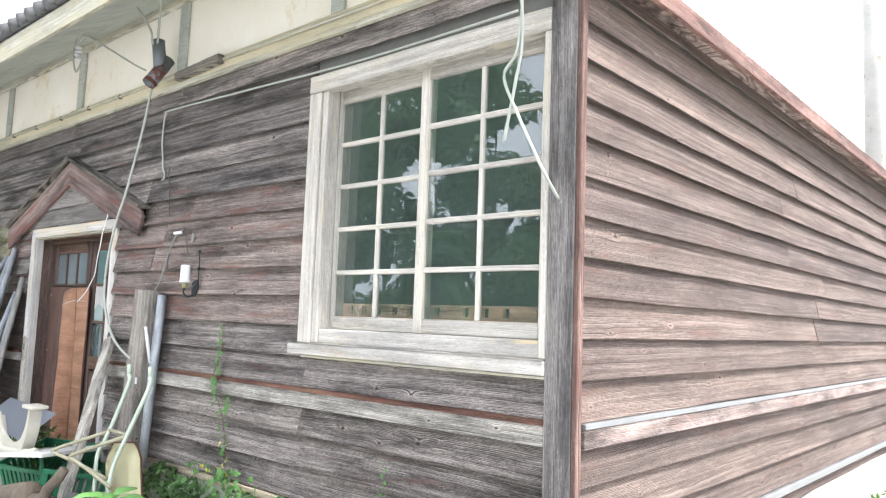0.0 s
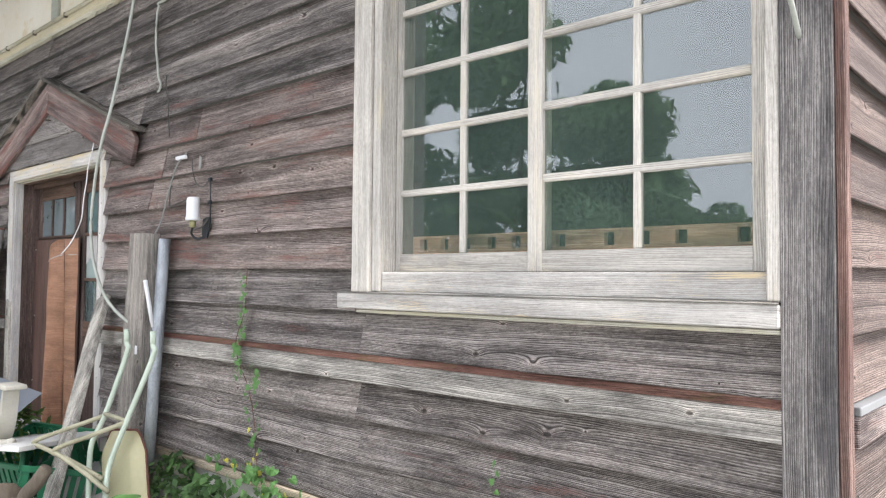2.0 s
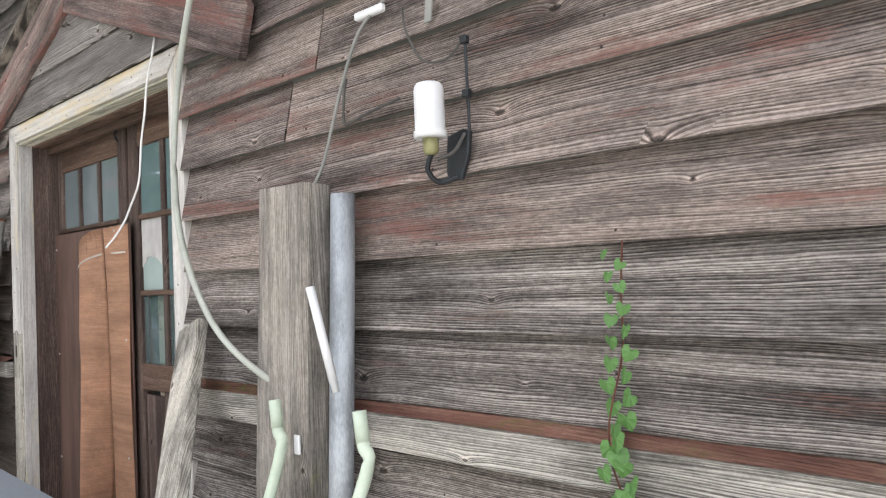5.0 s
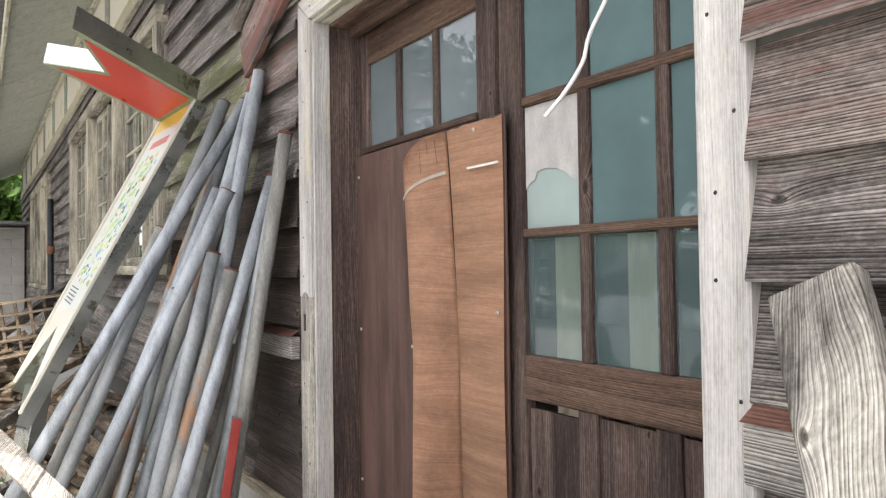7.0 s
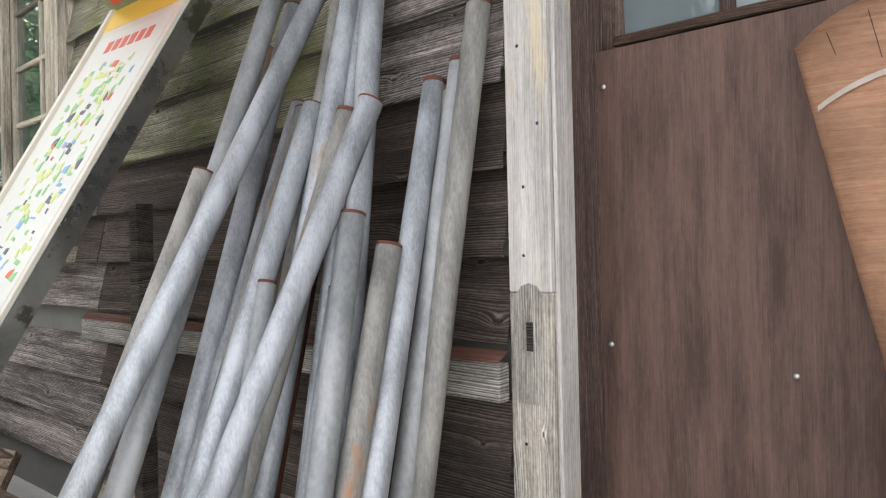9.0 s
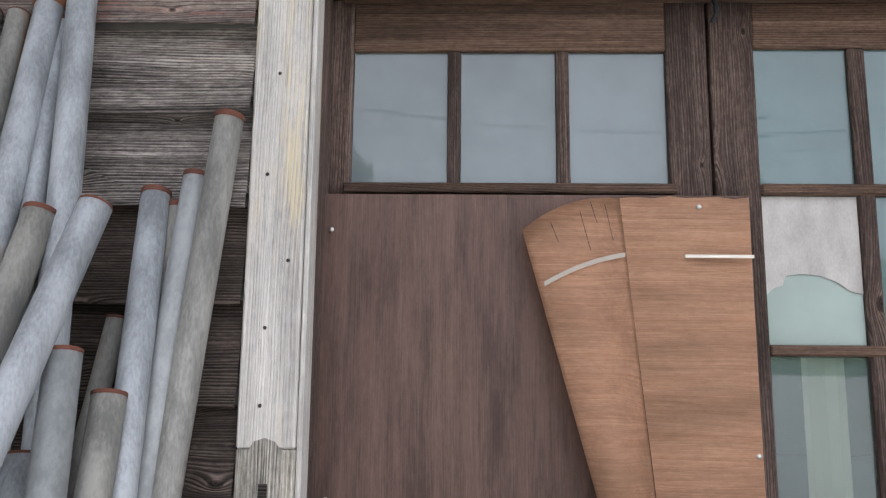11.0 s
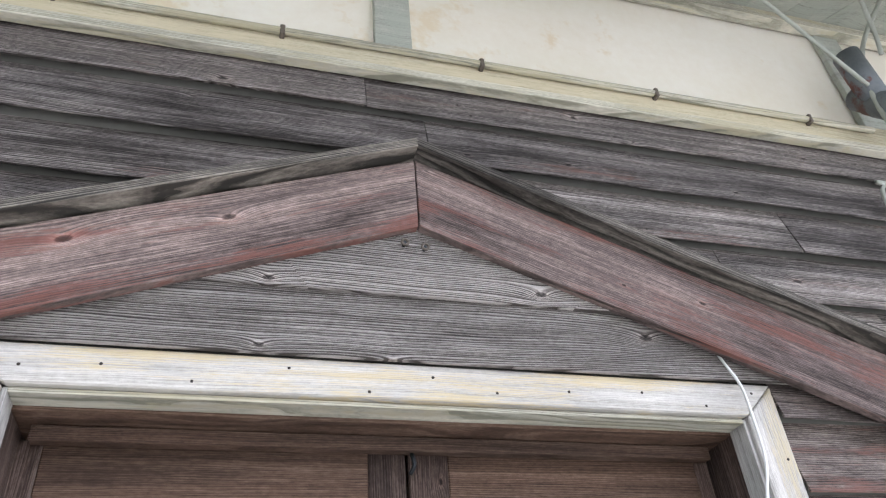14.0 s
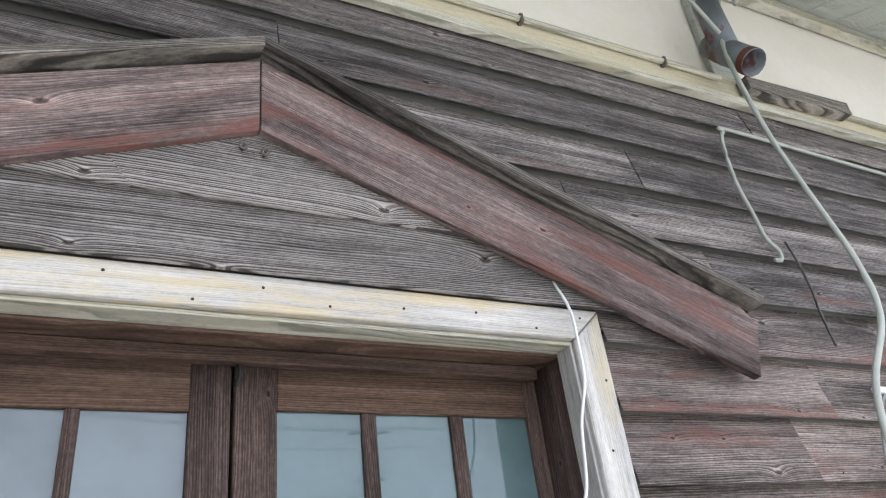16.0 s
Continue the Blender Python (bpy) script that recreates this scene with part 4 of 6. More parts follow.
def lift(z):
    """How far the torn edge stands off the door."""
    t = max(0.0, (1.675 - z) / 0.575)
    return 0.012 + 0.036 * t if t < 1 else 0.048 + 0.04 * min(1.0, t - 1)


part("flat_sheet", sheet(lambda u, v: Vector((fold_x(0.25 + v * 1.425) * (1 - u) + (-6.518) * u, 2.792 - 0.008 * math.sin(u * 3.1) + 0.003 * math.sin(v * 9), 0.25 + v * 1.425 + 0.002 * math.sin(u * 20) * (v > 0.98))), 8, 24, 0.005), M_PLY, curl)


def curled(u, v):
    top = 1.674 - 0.07 * u * u
    z = 0.25 + v * (top - 0.25)
    a = u * math.pi
    return Vector((fold_x(z) - left_w(z) * u - 0.001, 2.792 - (0.028 + 0.036 * min(1.0, max(0.0, (1.66 - z) / 0.45))) * math.sin(a * 0.86) - u * lift(z), z))


smooth(part("curled_sheet", sheet(curled, 18, 26, 0.005), M_PLY, curl, "curled torn outer layer"))
M_STRIPE = plain("white_tape", (0.58, 0.54, 0.48), (0.7, 0.66, 0.6), 30, 0.7)
part("tape_line", boxes((-6.65, -6.52, 2.7775, 2.7835, 1.556, 1.562)), M_STRIPE, curl, "thin white line")
part("tape_line", sheet(lambda u, v: curled(u * 0.92 + 0.02, 0.918 - 0.004 * u - 0.022 * u * (1 - u)) + Vector((0, -0.006, v * 0.009)), 16, 1, 0.001), M_STRIPE, curl, "thin white line")
for x, z in ((-6.62, 1.655), (-6.53, 1.19), (-6.535, 0.7)):
    s_ob = screw_head(x, 2.777, z)
    s_ob.parent = curl
for us, v0, v1 in ((0.42, 0.93, 0.985), (0.30, 0.965, 0.995), (0.72, 0.955, 0.985), (0.16, 0.94, 0.99)):
    part("split", sheet(lambda u, v: curled(us + 0.006 * u - 0.03 * (1 - v), v0 + (v1 - v0) * v) + Vector((0, -0.0056, 0)), 1, 6, 0.0006), M_BLACK, curl, "dark split in the veneer")

# ---- gable hood over the door ----
hood = thing("door_hood", "small gabled hood board over the door, red paint worn", "canopy")
AX, BY = -6.578, 2.578
M_BARGE = wood("worn_red_barge", (0.055, 0.045, 0.042), (0.135, 0.105, 0.098), (0.28, 0.222, 0.205), "X", paint=(0.175, 0.068, 0.052), paint_amount=0.52, ring=0.12, relief=0.6)


def barge(side):
    """One sloping board, built level along x and turned to its slope."""
    n = 1.45
    bm = bmesh.new()
    pts = [(0.0 - 0.0, 0.0), (n - 0.05, 0.0), (n + 0.008, -0.035), (n + 0.012, -0.194), (0.0 + 0.192 * 0.384, -0.192)]
    f = [bm.verts.new((x, 0, z)) for x, z in pts]
    b = [bm.verts.new((x, 0.026, z)) for x, z in pts]
    bm.faces.new(f)
    bm.faces.new(b[::-1])
    for i in range(5):
        bm.faces.new((f[i], b[i], b[(i + 1) % 5], f[(i + 1) % 5]))
    bmesh.ops.recalc_face_normals(bm, faces=bm.faces)
    bmesh.ops.bevel(bm, geom=bm.edges[:], offset=0.002, segments=1, affect="EDGES", profile=0.5)
    if side < 0:
        for v in bm.verts:
            v.co.x *= -1
        bmesh.ops.reverse_faces(bm, faces=bm.faces[:])
    ob = part("barge_board", bm, M_BARGE, hood, "barge board, red paint worn to grey")
    ob.location = (AX + side * 0.0015, BY, 2.748)
    ob.rotation_euler = (0, math.atan(0.384) * side, 0)
    cap = part("cap", beam((0.0, 0, 0), (side * (n + 0.005), 0, 0), 0.11, 0.026, 0.003), M_TRIMDARK, hood, "weathered grey capping")
    cap.location = (AX, BY + 0.014, 2.775)
    cap.rotation_euler = (0, math.atan(0.384) * side, 0)


M_TRIMDARK = wood("weathered_capping", (0.04, 0.038, 0.034), (0.11, 0.10, 0.088), (0.22, 0.205, 0.18), "X", relief=0.6, knots=False)
barge(1)
barge(-1)
part("infill_board", prism([(AX - 0.98, 2.212), (AX + 0.96, 2.212), (AX + 0.55, 2.375), (AX - 0.55, 2.375)], 2.613, 2.626, 0.002), M_INFILL, hood, "grey clapboard infill")
part("infill_board", prism([(AX - 0.60, 2.365), (AX + 0.60, 2.365), (AX + 0.12, 2.56), (AX - 0.12, 2.56)], 2.600, 2.612, 0.002), M_INFILL, hood, "grey clapboard infill")
for x, z in ((-6.612, 2.497), (-6.565, 2.49)):
    bo = part("eye_bolt", tube([(x, 2.585, z), (x, 2.603, z)], 0.004, 8), M_BLACK, hood)
    bm = bmesh.new()
    ring = [(x + 0.008 * math.cos(a), 2.585, z + 0.008 * math.sin(a)) for a in (2 * math.pi * k / 12 for k in range(13))]
    smooth(part("eye", tube(ring, 0.003, 6, bm=bm), M_OLDIRON, bo))

# ---- lamp on the wall ----
lamp = thing("wall_lamp", "white jar-shaped wall lamp on a black bracket", "lamp")


def lathe(profile, cx, cy, sides=24):
    bm = bmesh.new()
    rings = [[bm.verts.new((cx + r * math.cos(a), cy + r * math.sin(a), z)) for a in (2 * math.pi * k / sides for k in range(sides))] for r, z in profile]
    for p, q in zip(rings, rings[1:]):
        for k in range(sides):
            bm.faces.new((p[k], p[(k + 1) % sides], q[(k + 1) % sides], q[k]))
    bm.faces.new(rings[0][::-1])
    bm.faces.new(rings[-1])
    bmesh.ops.recalc_face_normals(bm, faces=bm.faces)
    return bm


LX, LYY = -4.507, 2.548
smooth(part("shade", lathe([(0.030, 1.690), (0.0352, 1.691), (0.0358, 1.699), (0.0355, 1.705), (0.0322, 1.708), (0.0318, 1.792), (0.0300, 1.801), (0.0255, 1.8065), (0.0104, 1.808)], LX, LYY), M_WHITE, lamp))
smooth(part("socket", lathe([(0.010, 1.655), (0.016, 1.66), (0.018, 1.70)], LX, LYY, 16), plain("brass_socket", (0.2, 0.2, 0.1), (0.34, 0.32, 0.16), 10, 0.5, 0.3), lamp))
part("bracket", prism([(LX - 0.012, 1.622), (LX - 0.004, 1.608), (LX + 0.03, 1.604), (LX + 0.052, 1.655), (LX + 0.058, 1.705), (LX + 0.04, 1.712), (LX - 0.006, 1.70)], 2.605, 2.618, 0.002), M_BLACK, lamp)
part("arm", tube(spline([(LX + 0.02, 2.606, 1.61), (LX - 0.005, 2.575, 1.60), (LX - 0.014, 2.55, 1.625), (LX, LYY, 1.658)], 5), 0.006, 8), M_BLACK, lamp)
part("arm", tube(spline([(LX + 0.045, 2.606, 1.70), (LX + 0.035, 2.58, 1.66), (LX + 0.01, 2.556, 1.645)], 5), 0.004, 8), M_CABLE_D, lamp)
part("rod", tube([(LX + 0.052, 2.614, 1.70), (LX + 0.052, 2.612, 1.905)], 0.0035, 8), M_BLACK, lamp)
for z in (1.785, 1.90):
    part("clip", boxes((LX + 0.043, LX + 0.061, 2.602, 2.618, z - 0.009, z + 0.009), bevel=0.002), M_BLACK, lamp)
part("wire", tube(spline([(LX + 0.05, 2.608, 1.90), (LX + 0.0, 2.604, 1.868), (LX - 0.07, 2.604, 1.885), (LX - 0.12, 2.608, 1.96), (LX - 0.135, 2.612, 2.02)], 6), 0.003, 6), M_CABLE_D, lamp)

# ---- cables, clips and conduit on the wall ----
def cable(name, label, pts, r, mat, n=7, sides=8, category="cable"):
    ob = smooth(link_mesh(name, tube(spline(pts, n), r, sides), mat))
    return tagged(ob, label, category)


cable("conduit", "pale conduit clipped along the clapboards", [(-1.9, 2.607, 2.90), (-2.2, 2.607, 2.895), (-3.0, 2.607, 2.89), (-3.9, 2.606, 2.915), (-4.95, 2.606, 2.945), (-5.03, 2.606, 2.93), (-5.055, 2.606, 2.87), (-5.06, 2.606, 2.72), (-5.035, 2.606, 2.60), (-5.02, 2.606, 2.52), (-4.985, 2.603, 2.475), (-4.995, 2.6, 2.44), (-5.02, 2.604, 2.44)], 0.0065, M_CABLE)
cable("feed_cable", "long pale cable hanging from the eaves past the door frame", [(-4.82, 2.40, 3.70), (-4.97, 2.47, 3.45), (-5.025, 2.49, 3.2), (-5.045, 2.455, 2.84), (-5.045, 2.407, 2.56), (-5.045, 2.358, 2.30), (-5.09, 2.333, 2.12), (-5.20, 2.35, 1.93), (-5.24, 2.352, 1.705), (-5.22, 2.36, 1.50), (-5.14, 2.395, 1.30), (-5.03, 2.46, 1.175), (-4.98, 2.58, 1.1)], 0.0085, M_CABLE, 8)
cable("white_wire", "thin white wire hanging by the door", [(-5.855, 2.615, 2.29), (-5.851, 2.608, 2.258), (-5.838, 2.59, 2.184), (-5.848, 2.575, 2.092), (-5.857, 2.57, 2.0), (-5.89, 2.57, 1.9), (-5.912, 2.568, 1.769), (-5.958, 2.556, 1.684), (-5.948, 2.53, 1.632), (-5.962, 2.505, 1.585), (-5.985, 2.48, 1.545)], 0.0036, M_CABLE_W, 7)
cable("dark_wire", "thin dark wire drooping down the clapboards", [(-4.69, 2.608, 2.06), (-4.79, 2.606, 2.0), (-4.86, 2.604, 1.88), (-4.90, 2.6, 1.78), (-4.93, 2.59, 1.69), (-4.95, 2.55, 1.60), (-4.955, 2.49, 1.48), (-4.955, 2.485, 1.38)], 0.0045, M_CABLE_G, 6)
cable("bent_wire", "bent dark wire staple on a clapboard", [(-4.845, 2.609, 1.90), (-4.85, 2.604, 1.87), (-4.855, 2.604, 1.80), (-4.84, 2.604, 1.785), (-4.76, 2.606, 1.80), (-4.66, 2.61, 1.815)], 0.004, M_CABLE_D, 5)
cable("bent_wire", "dark wire hooked into a clapboard", [(-4.93, 2.61, 2.52), (-4.925, 2.602, 2.46), (-4.90, 2.606, 2.36), (-4.90, 2.608, 2.28), (-4.885, 2.61, 2.17)], 0.004, M_CABLE_D, 5)
cable("loose_cable", "loose cables looped below the soffit", [(-5.9, 2.33, 3.62), (-5.7, 2.25, 3.70), (-5.4, 2.25, 3.75), (-5.1, 2.3, 3.70), (-4.97, 2.4, 3.5), (-4.96, 2.43, 3.38)], 0.008, M_CABLE)
cable("loose_cable", "loose cables looped below the soffit", [(-5.95, 2.33, 3.60), (-5.75, 2.3, 3.58), (-5.45, 2.36, 3.42), (-5.2, 2.42, 3.28), (-5.08, 2.45, 3.22)], 0.007, M_CABLE)
cable("loose_cable", "loose cables looped below the soffit", [(-6.0, 2.32, 3.66), (-6.05, 2.32, 3.5), (-6.0, 2.33, 3.36), (-5.94, 2.34, 3.42)], 0.007, M_CABLE)
cable("loose_cable", "cables hanging from the eaves before the window", [(-1.78, 2.33, 3.66), (-1.76, 2.40, 3.1), (-1.765, 2.45, 2.858), (-1.785, 2.45, 2.642), (-1.849, 2.45, 2.544), (-1.776, 2.45, 2.373), (-1.66, 2.47, 2.13), (-1.66, 2.60, 2.02)], 0.007, M_CABLE)
cable("loose_cable", "cables hanging from the eaves before the window", [(-1.77, 2.33, 3.66), (-1.755, 2.40, 3.05), (-1.758, 2.45, 2.709), (-1.79, 2.45, 2.5), (-1.84, 2.45, 2.261)], 0.007, M_CABLE)
ins = thing("cable_joint", "white porcelain cable joint hanging below the eaves", "insulator")
for k in range(4):
    smooth(part("knob", lathe([(0.012, 3.44 + k * 0.033), (0.025, 3.445 + k * 0.033), (0.025, 3.46 + k * 0.033), (0.012, 3.467 + k * 0.033)], -5.98, 2.33, 12), M_WHITE, ins))
rail_pipe = thing("wall_conduit", "grey pipe clipped along the plate board", "pipe")
smooth(part("pipe", tube([(-9.5, 2.598, 3.188), (-5.1, 2.598, 3.186), (-4.95, 2.598, 3.185)], 0.011, 10), M_TRIMGREEN_X, rail_pipe))
smooth(part("pipe", tube([(-4.3, 2.598, 3.182), (-1.7, 2.598, 3.18)], 0.011, 10), M_TRIMGREEN_X, rail_pipe))
for k in range(9):
    part("clip", boxes((-9.2 + k * 0.57 - 0.007, -9.2 + k * 0.57 + 0.007, 2.586, 2.612, 3.168, 3.203), bevel=0.003), M_OLDIRON, rail_pipe)
block = thing("timber_block", "short dark timber block nailed under the plate", "timber")
part("block", beam((-4.86, 2.585, 3.163), (-4.31, 2.585, 3.185), 0.05, 0.06, 0.004), M_TRIMDARK, block)
spout = thing("broken_downspout", "broken rusty downspout elbow hanging from cables", "downspout")
M_SPOUT = plain("old_zinc_spout", (0.12, 0.14, 0.155), (0.2, 0.22, 0.235), 7, 0.55, 0.4, 0.1, spots=(0.14, 0.06, 0.05), spot_scale=6, spot_at=0.56)
smooth(part("upper_pipe", hollow((-4.985, 2.51, 3.235), (-5.02, 2.50, 3.44), 0.045, 0.003), M_SPOUT, spout))
smooth(part("lower_pipe", hollow((-4.98, 2.535, 3.255), (-4.99, 2.435, 3.10), 0.047, 0.003), M_SPOUT, spout))
smooth(part("rim", tube([(-4.9885, 2.452, 3.125), (-4.99, 2.435, 3.10)], 0.0485, 16, caps=False), M_RUST, spout, "rusted rim"))
plate_clamp = thing("door_clip", "small grey iron clip screwed on the clapboards", "clip")
part("plate", prism([(-4.568, 1.965), (-4.548, 1.965), (-4.54, 2.02), (-4.56, 2.03)], 2.606, 2.612, 0.001), M_CABLE_G, plate_clamp)
marker = thing("cable_clamp", "small white cable clamp on the clapboards", "clip")
part("clamp", boxes((-4.80, -4.70, 2.60, 2.618, 2.03, 2.05), bevel=0.004), M_WHITE, marker)

# ---- things leaning by the door ----
post = thing("timber_post", "thick grey weathered timber post leaning on the wall", "post")
part("post", beam((-4.985, 2.47, 0.26), (-4.968, 2.53, 1.637), 0.205, 0.085, 0.012, up=(0, -1, 0), seg=6, wob=0.002, rnd=RND), M_POST, post)
part("tag", boxes((-4.90, -4.88, 2.452, 2.459, 1.0, 1.045), bevel=0.002), M_WHITE, post, "small white tag")
steel = thing("steel_pipe", "grey galvanised steel pipe leaning beside the post", "pipe")
smooth(part("pipe", hollow((-4.835, 2.50, 0.25), (-4.823, 2.565, 1.607), 0.030), M_GALV, steel))
stick = thing("plastic_tube", "short white plastic tube tucked behind the pipe", "tube")
smooth(part("tube", hollow((-4.79, 2.49, 1.17), (-4.846, 2.475, 1.388), 0.0105, 0.002, 12), M_WHITE, stick))
lean = thing("leaning_board", "bleached grey board leaning against the door frame", "board")
part("board", beam((-5.0, 2.05, 0.10), (-5.60, 2.585, 1.275), 0.115, 0.04, 0.005, up=(0, -1, 0.3), seg=8, wob=0.002, rnd=RND), M_GREYTIMBER_Z, lean)

barrow = thing("wheelbarrow", "old cream wheelbarrow tipped upright with green-painted tube handles", "wheelbarrow")
M_CREAMPAINT = plain("cream_barrow_paint", (0.58, 0.55, 0.34), (0.68, 0.65, 0.43), 3, 0.5, relief=0.03, spots=(0.3, 0.14, 0.06), spot_scale=5, spot_at=0.7)
M_MINT = plain("pale_green_tube_paint", (0.35, 0.42, 0.33), (0.5, 0.57, 0.47), 7, 0.5, relief=0.05, spots=(0.25, 0.2, 0.12), spot_scale=8, spot_at=0.64)
M_OLIVE = plain("dirty_frame_paint", (0.2, 0.19, 0.12), (0.42, 0.4, 0.28), 8, 0.55, relief=0.05, spots=(0.14, 0.08, 0.05), spot_scale=8, spot_at=0.6)
for side, pts in ((0, [(-4.923, 2.42, 1.129), (-4.908, 2.416, 1.06), (-4.897, 2.41, 1.0), (-4.951, 2.33, 0.691), (-4.98, 2.28, 0.55), (-4.93, 2.25, 0.40), (-4.854, 2.22, 0.22), (-4.80, 2.2, 0.06)]),
                  (1, [(-4.597, 2.40, 1.137), (-4.583, 2.396, 1.07), (-4.574, 2.39, 1.01), (-4.665, 2.31, 0.698), (-4.697, 2.255, 0.518), (-4.655, 2.215, 0.40), (-4.589, 2.19, 0.279), (-4.53, 2.17, 0.06)])):
    smooth(part("handle", tube(spline(pts, 6), 0.0135, 12), M_MINT, barrow))
    smooth(part("grip", tube([pts[0], Vector(pts[0]).lerp(Vector(pts[1]), 0.9)], 0.0145, 12), M_MINT, barrow))
for j, tip, back in (((-4.951, 2.33, 0.691), (-5.248, 2.1, 0.553), (-4.735, 2.235, 0.427)), ((-4.665, 2.31, 0.698), (-4.926, 2.08, 0.565), (-4.60, 2.2, 0.40))):
    j, tip, back = Vector(j), Vector(tip), Vector(back)
    smooth(part("leg", tube(spline([j, j.lerp(tip, 0.5), j.lerp(tip, 0.93), tip + Vector((-0.012, 0, -0.02)), back.lerp(tip, 0.92) + Vector((0, 0, -0.012)), back.lerp(tip, 0.5), back], 5), 0.012, 10), M_OLIVE, barrow))
smooth(part("crossbar", tube([(-4.951, 2.33, 0.70), (-4.665, 2.31, 0.705)], 0.011, 10), M_OLIVE, barrow))
smooth(part("crossbar", tube([(-4.93, 2.24, 0.42), (-4.60, 2.2, 0.40)], 0.011, 10), M_OLIVE, barrow))
T_TL, T_TR, T_BL, T_BR = Vector((-5.04, 2.345, 0.60)), Vector((-4.636, 2.36, 0.655)), Vector((-4.70, 2.23, 0.06)), Vector((-4.27, 2.24, 0.06))


def tray(u, v):
    a = (u - 0.5) * 2
    w = v * (1 - max(0, abs(a) - 0.55) ** 2 * 0.75)
    p = (T_BL.lerp(T_BR, u)).lerp(T_TL.lerp(T_TR, u), w)
    bulge = min(1, (1 - a * a) * 2.2) * min(1, (1 - v) * 6)
    return p + Vector((0, 0.03 - 0.05 * bulge, 0))


smooth(part("tray", sheet(tray, 22, 20, 0.004), M_CREAMPAINT, barrow))
rim = [tray(0, k / 8) for k in range(8)] + [tray(k / 20, 1.0) for k in range(21)] + [tray(1, 1 - k / 8) for k in range(1, 9)]
smooth(part("tray_rim", tube(rim, 0.006, 6), M_RUST, barrow, "rusty tray rim"))
wheel = smooth(part("wheel", tube([(-4.60 + 0.145 * math.cos(t), 1.99, 0.215 + 0.145 * math.sin(t)) for t in (2 * math.pi * k / 32 for k in range(33))], 0.045, 10, caps=False), plain("barrow_tyre", (0.02, 0.02, 0.02), (0.05, 0.05, 0.047), 20, 0.8, relief=0.3), barrow, "black rubber tyre"))
smooth(part("rim", tube([(-4.60, 1.975, 0.215), (-4.60, 2.005, 0.215)], 0.11, 20), M_OLIVE, wheel))

# ---- heap left of the wheelbarrow ----
bench = thing("garden_bench", "overturned garden bench with cream cast legs and white slats", "bench")
M_CAST = plain("cream_cast_iron", (0.36, 0.345, 0.29), (0.47, 0.455, 0.39), 7, 0.5, relief=0.08, spots=(0.35, 0.28, 0.2), spot_scale=7, spot_at=0.66)
leg_line = spline([(-6.14, 2.05, 0.70), (-6.05, 2.05, 0.58), (-5.92, 2.05, 0.515), (-5.76, 2.05, 0.50), (-5.63, 2.05, 0.54), (-5.56, 2.05, 0.63), (-5.53, 2.05, 0.72), (-5.515, 2.05, 0.80)], 6)
upper, lower = [], []
for k, q in enumerate(leg_line):
    d = (leg_line[min(k + 1, len(leg_line) - 1)] - leg_line[max(k - 1, 0)]).normalized()
    w = 0.030 + 0.012 * math.sin(k * math.pi / len(leg_line))
    upper.append((q.x - d.z * w, q.z + d.x * w))
    lower.append((q.x + d.z * w, q.z - d.x * w))
part("leg", prism(upper + lower[::-1], 2.035, 2.055), M_CAST, bench)
part("flange", prism(lower + [(x + 0.001, z - 0.014) for x, z in lower[::-1]], 2.02, 2.10), M_CAST, bench)
part("foot", boxes((-5.605, -5.425, 2.01, 2.12, 0.798, 0.822), bevel=0.005), M_CAST, bench)
smooth(part("rail", tube(spline([(-6.25, 2.02, 0.46), (-5.9, 2.03, 0.47), (-5.55, 2.04, 0.50), (-5.42, 2.05, 0.525)], 6), 0.024, 10), M_CAST, bench))
M_SLAT = plain("chalky_white_slat", (0.42, 0.42, 0.4), (0.56, 0.56, 0.54), 9, 0.6, relief=0.1)
for k in range(9):
    xk = -6.17 + k * 0.118
    part("slat", beam((xk, 1.99, 0.40 + k * 0.0165), (xk - 0.25, 2.55, 0.36 + k * 0.0165), 0.085, 0.026, 0.003), M_SLAT, bench)
for k in range(4):
    part("slat", beam((-6.02 - 0.02 * k, 1.80, 0.40 - k * 0.085), (-6.7, 2.1, 0.40 - k * 0.085), 0.075, 0.026, 0.003, up=(0.4, 0, 1)), M_SLAT, bench)
panel = thing("grey_panel", "loose blue-grey panel lying on the heap", "board")
part("panel", sheet(lambda u, v: Vector((-6.80, 2.12, 0.56)).lerp(Vector((-5.85, 2.12, 0.53)), u) + Vector((0.02, 0.22, 0.18)) * v, 4, 4, 0.016), plain("blue_grey_laminate", (0.2, 0.22, 0.25), (0.27, 0.29, 0.325), 4, 0.5), panel)
M_GREEN = plain("green_plastic", (0.01, 0.10, 0.045), (0.02, 0.16, 0.075), 6, 0.45, relief=0.03)


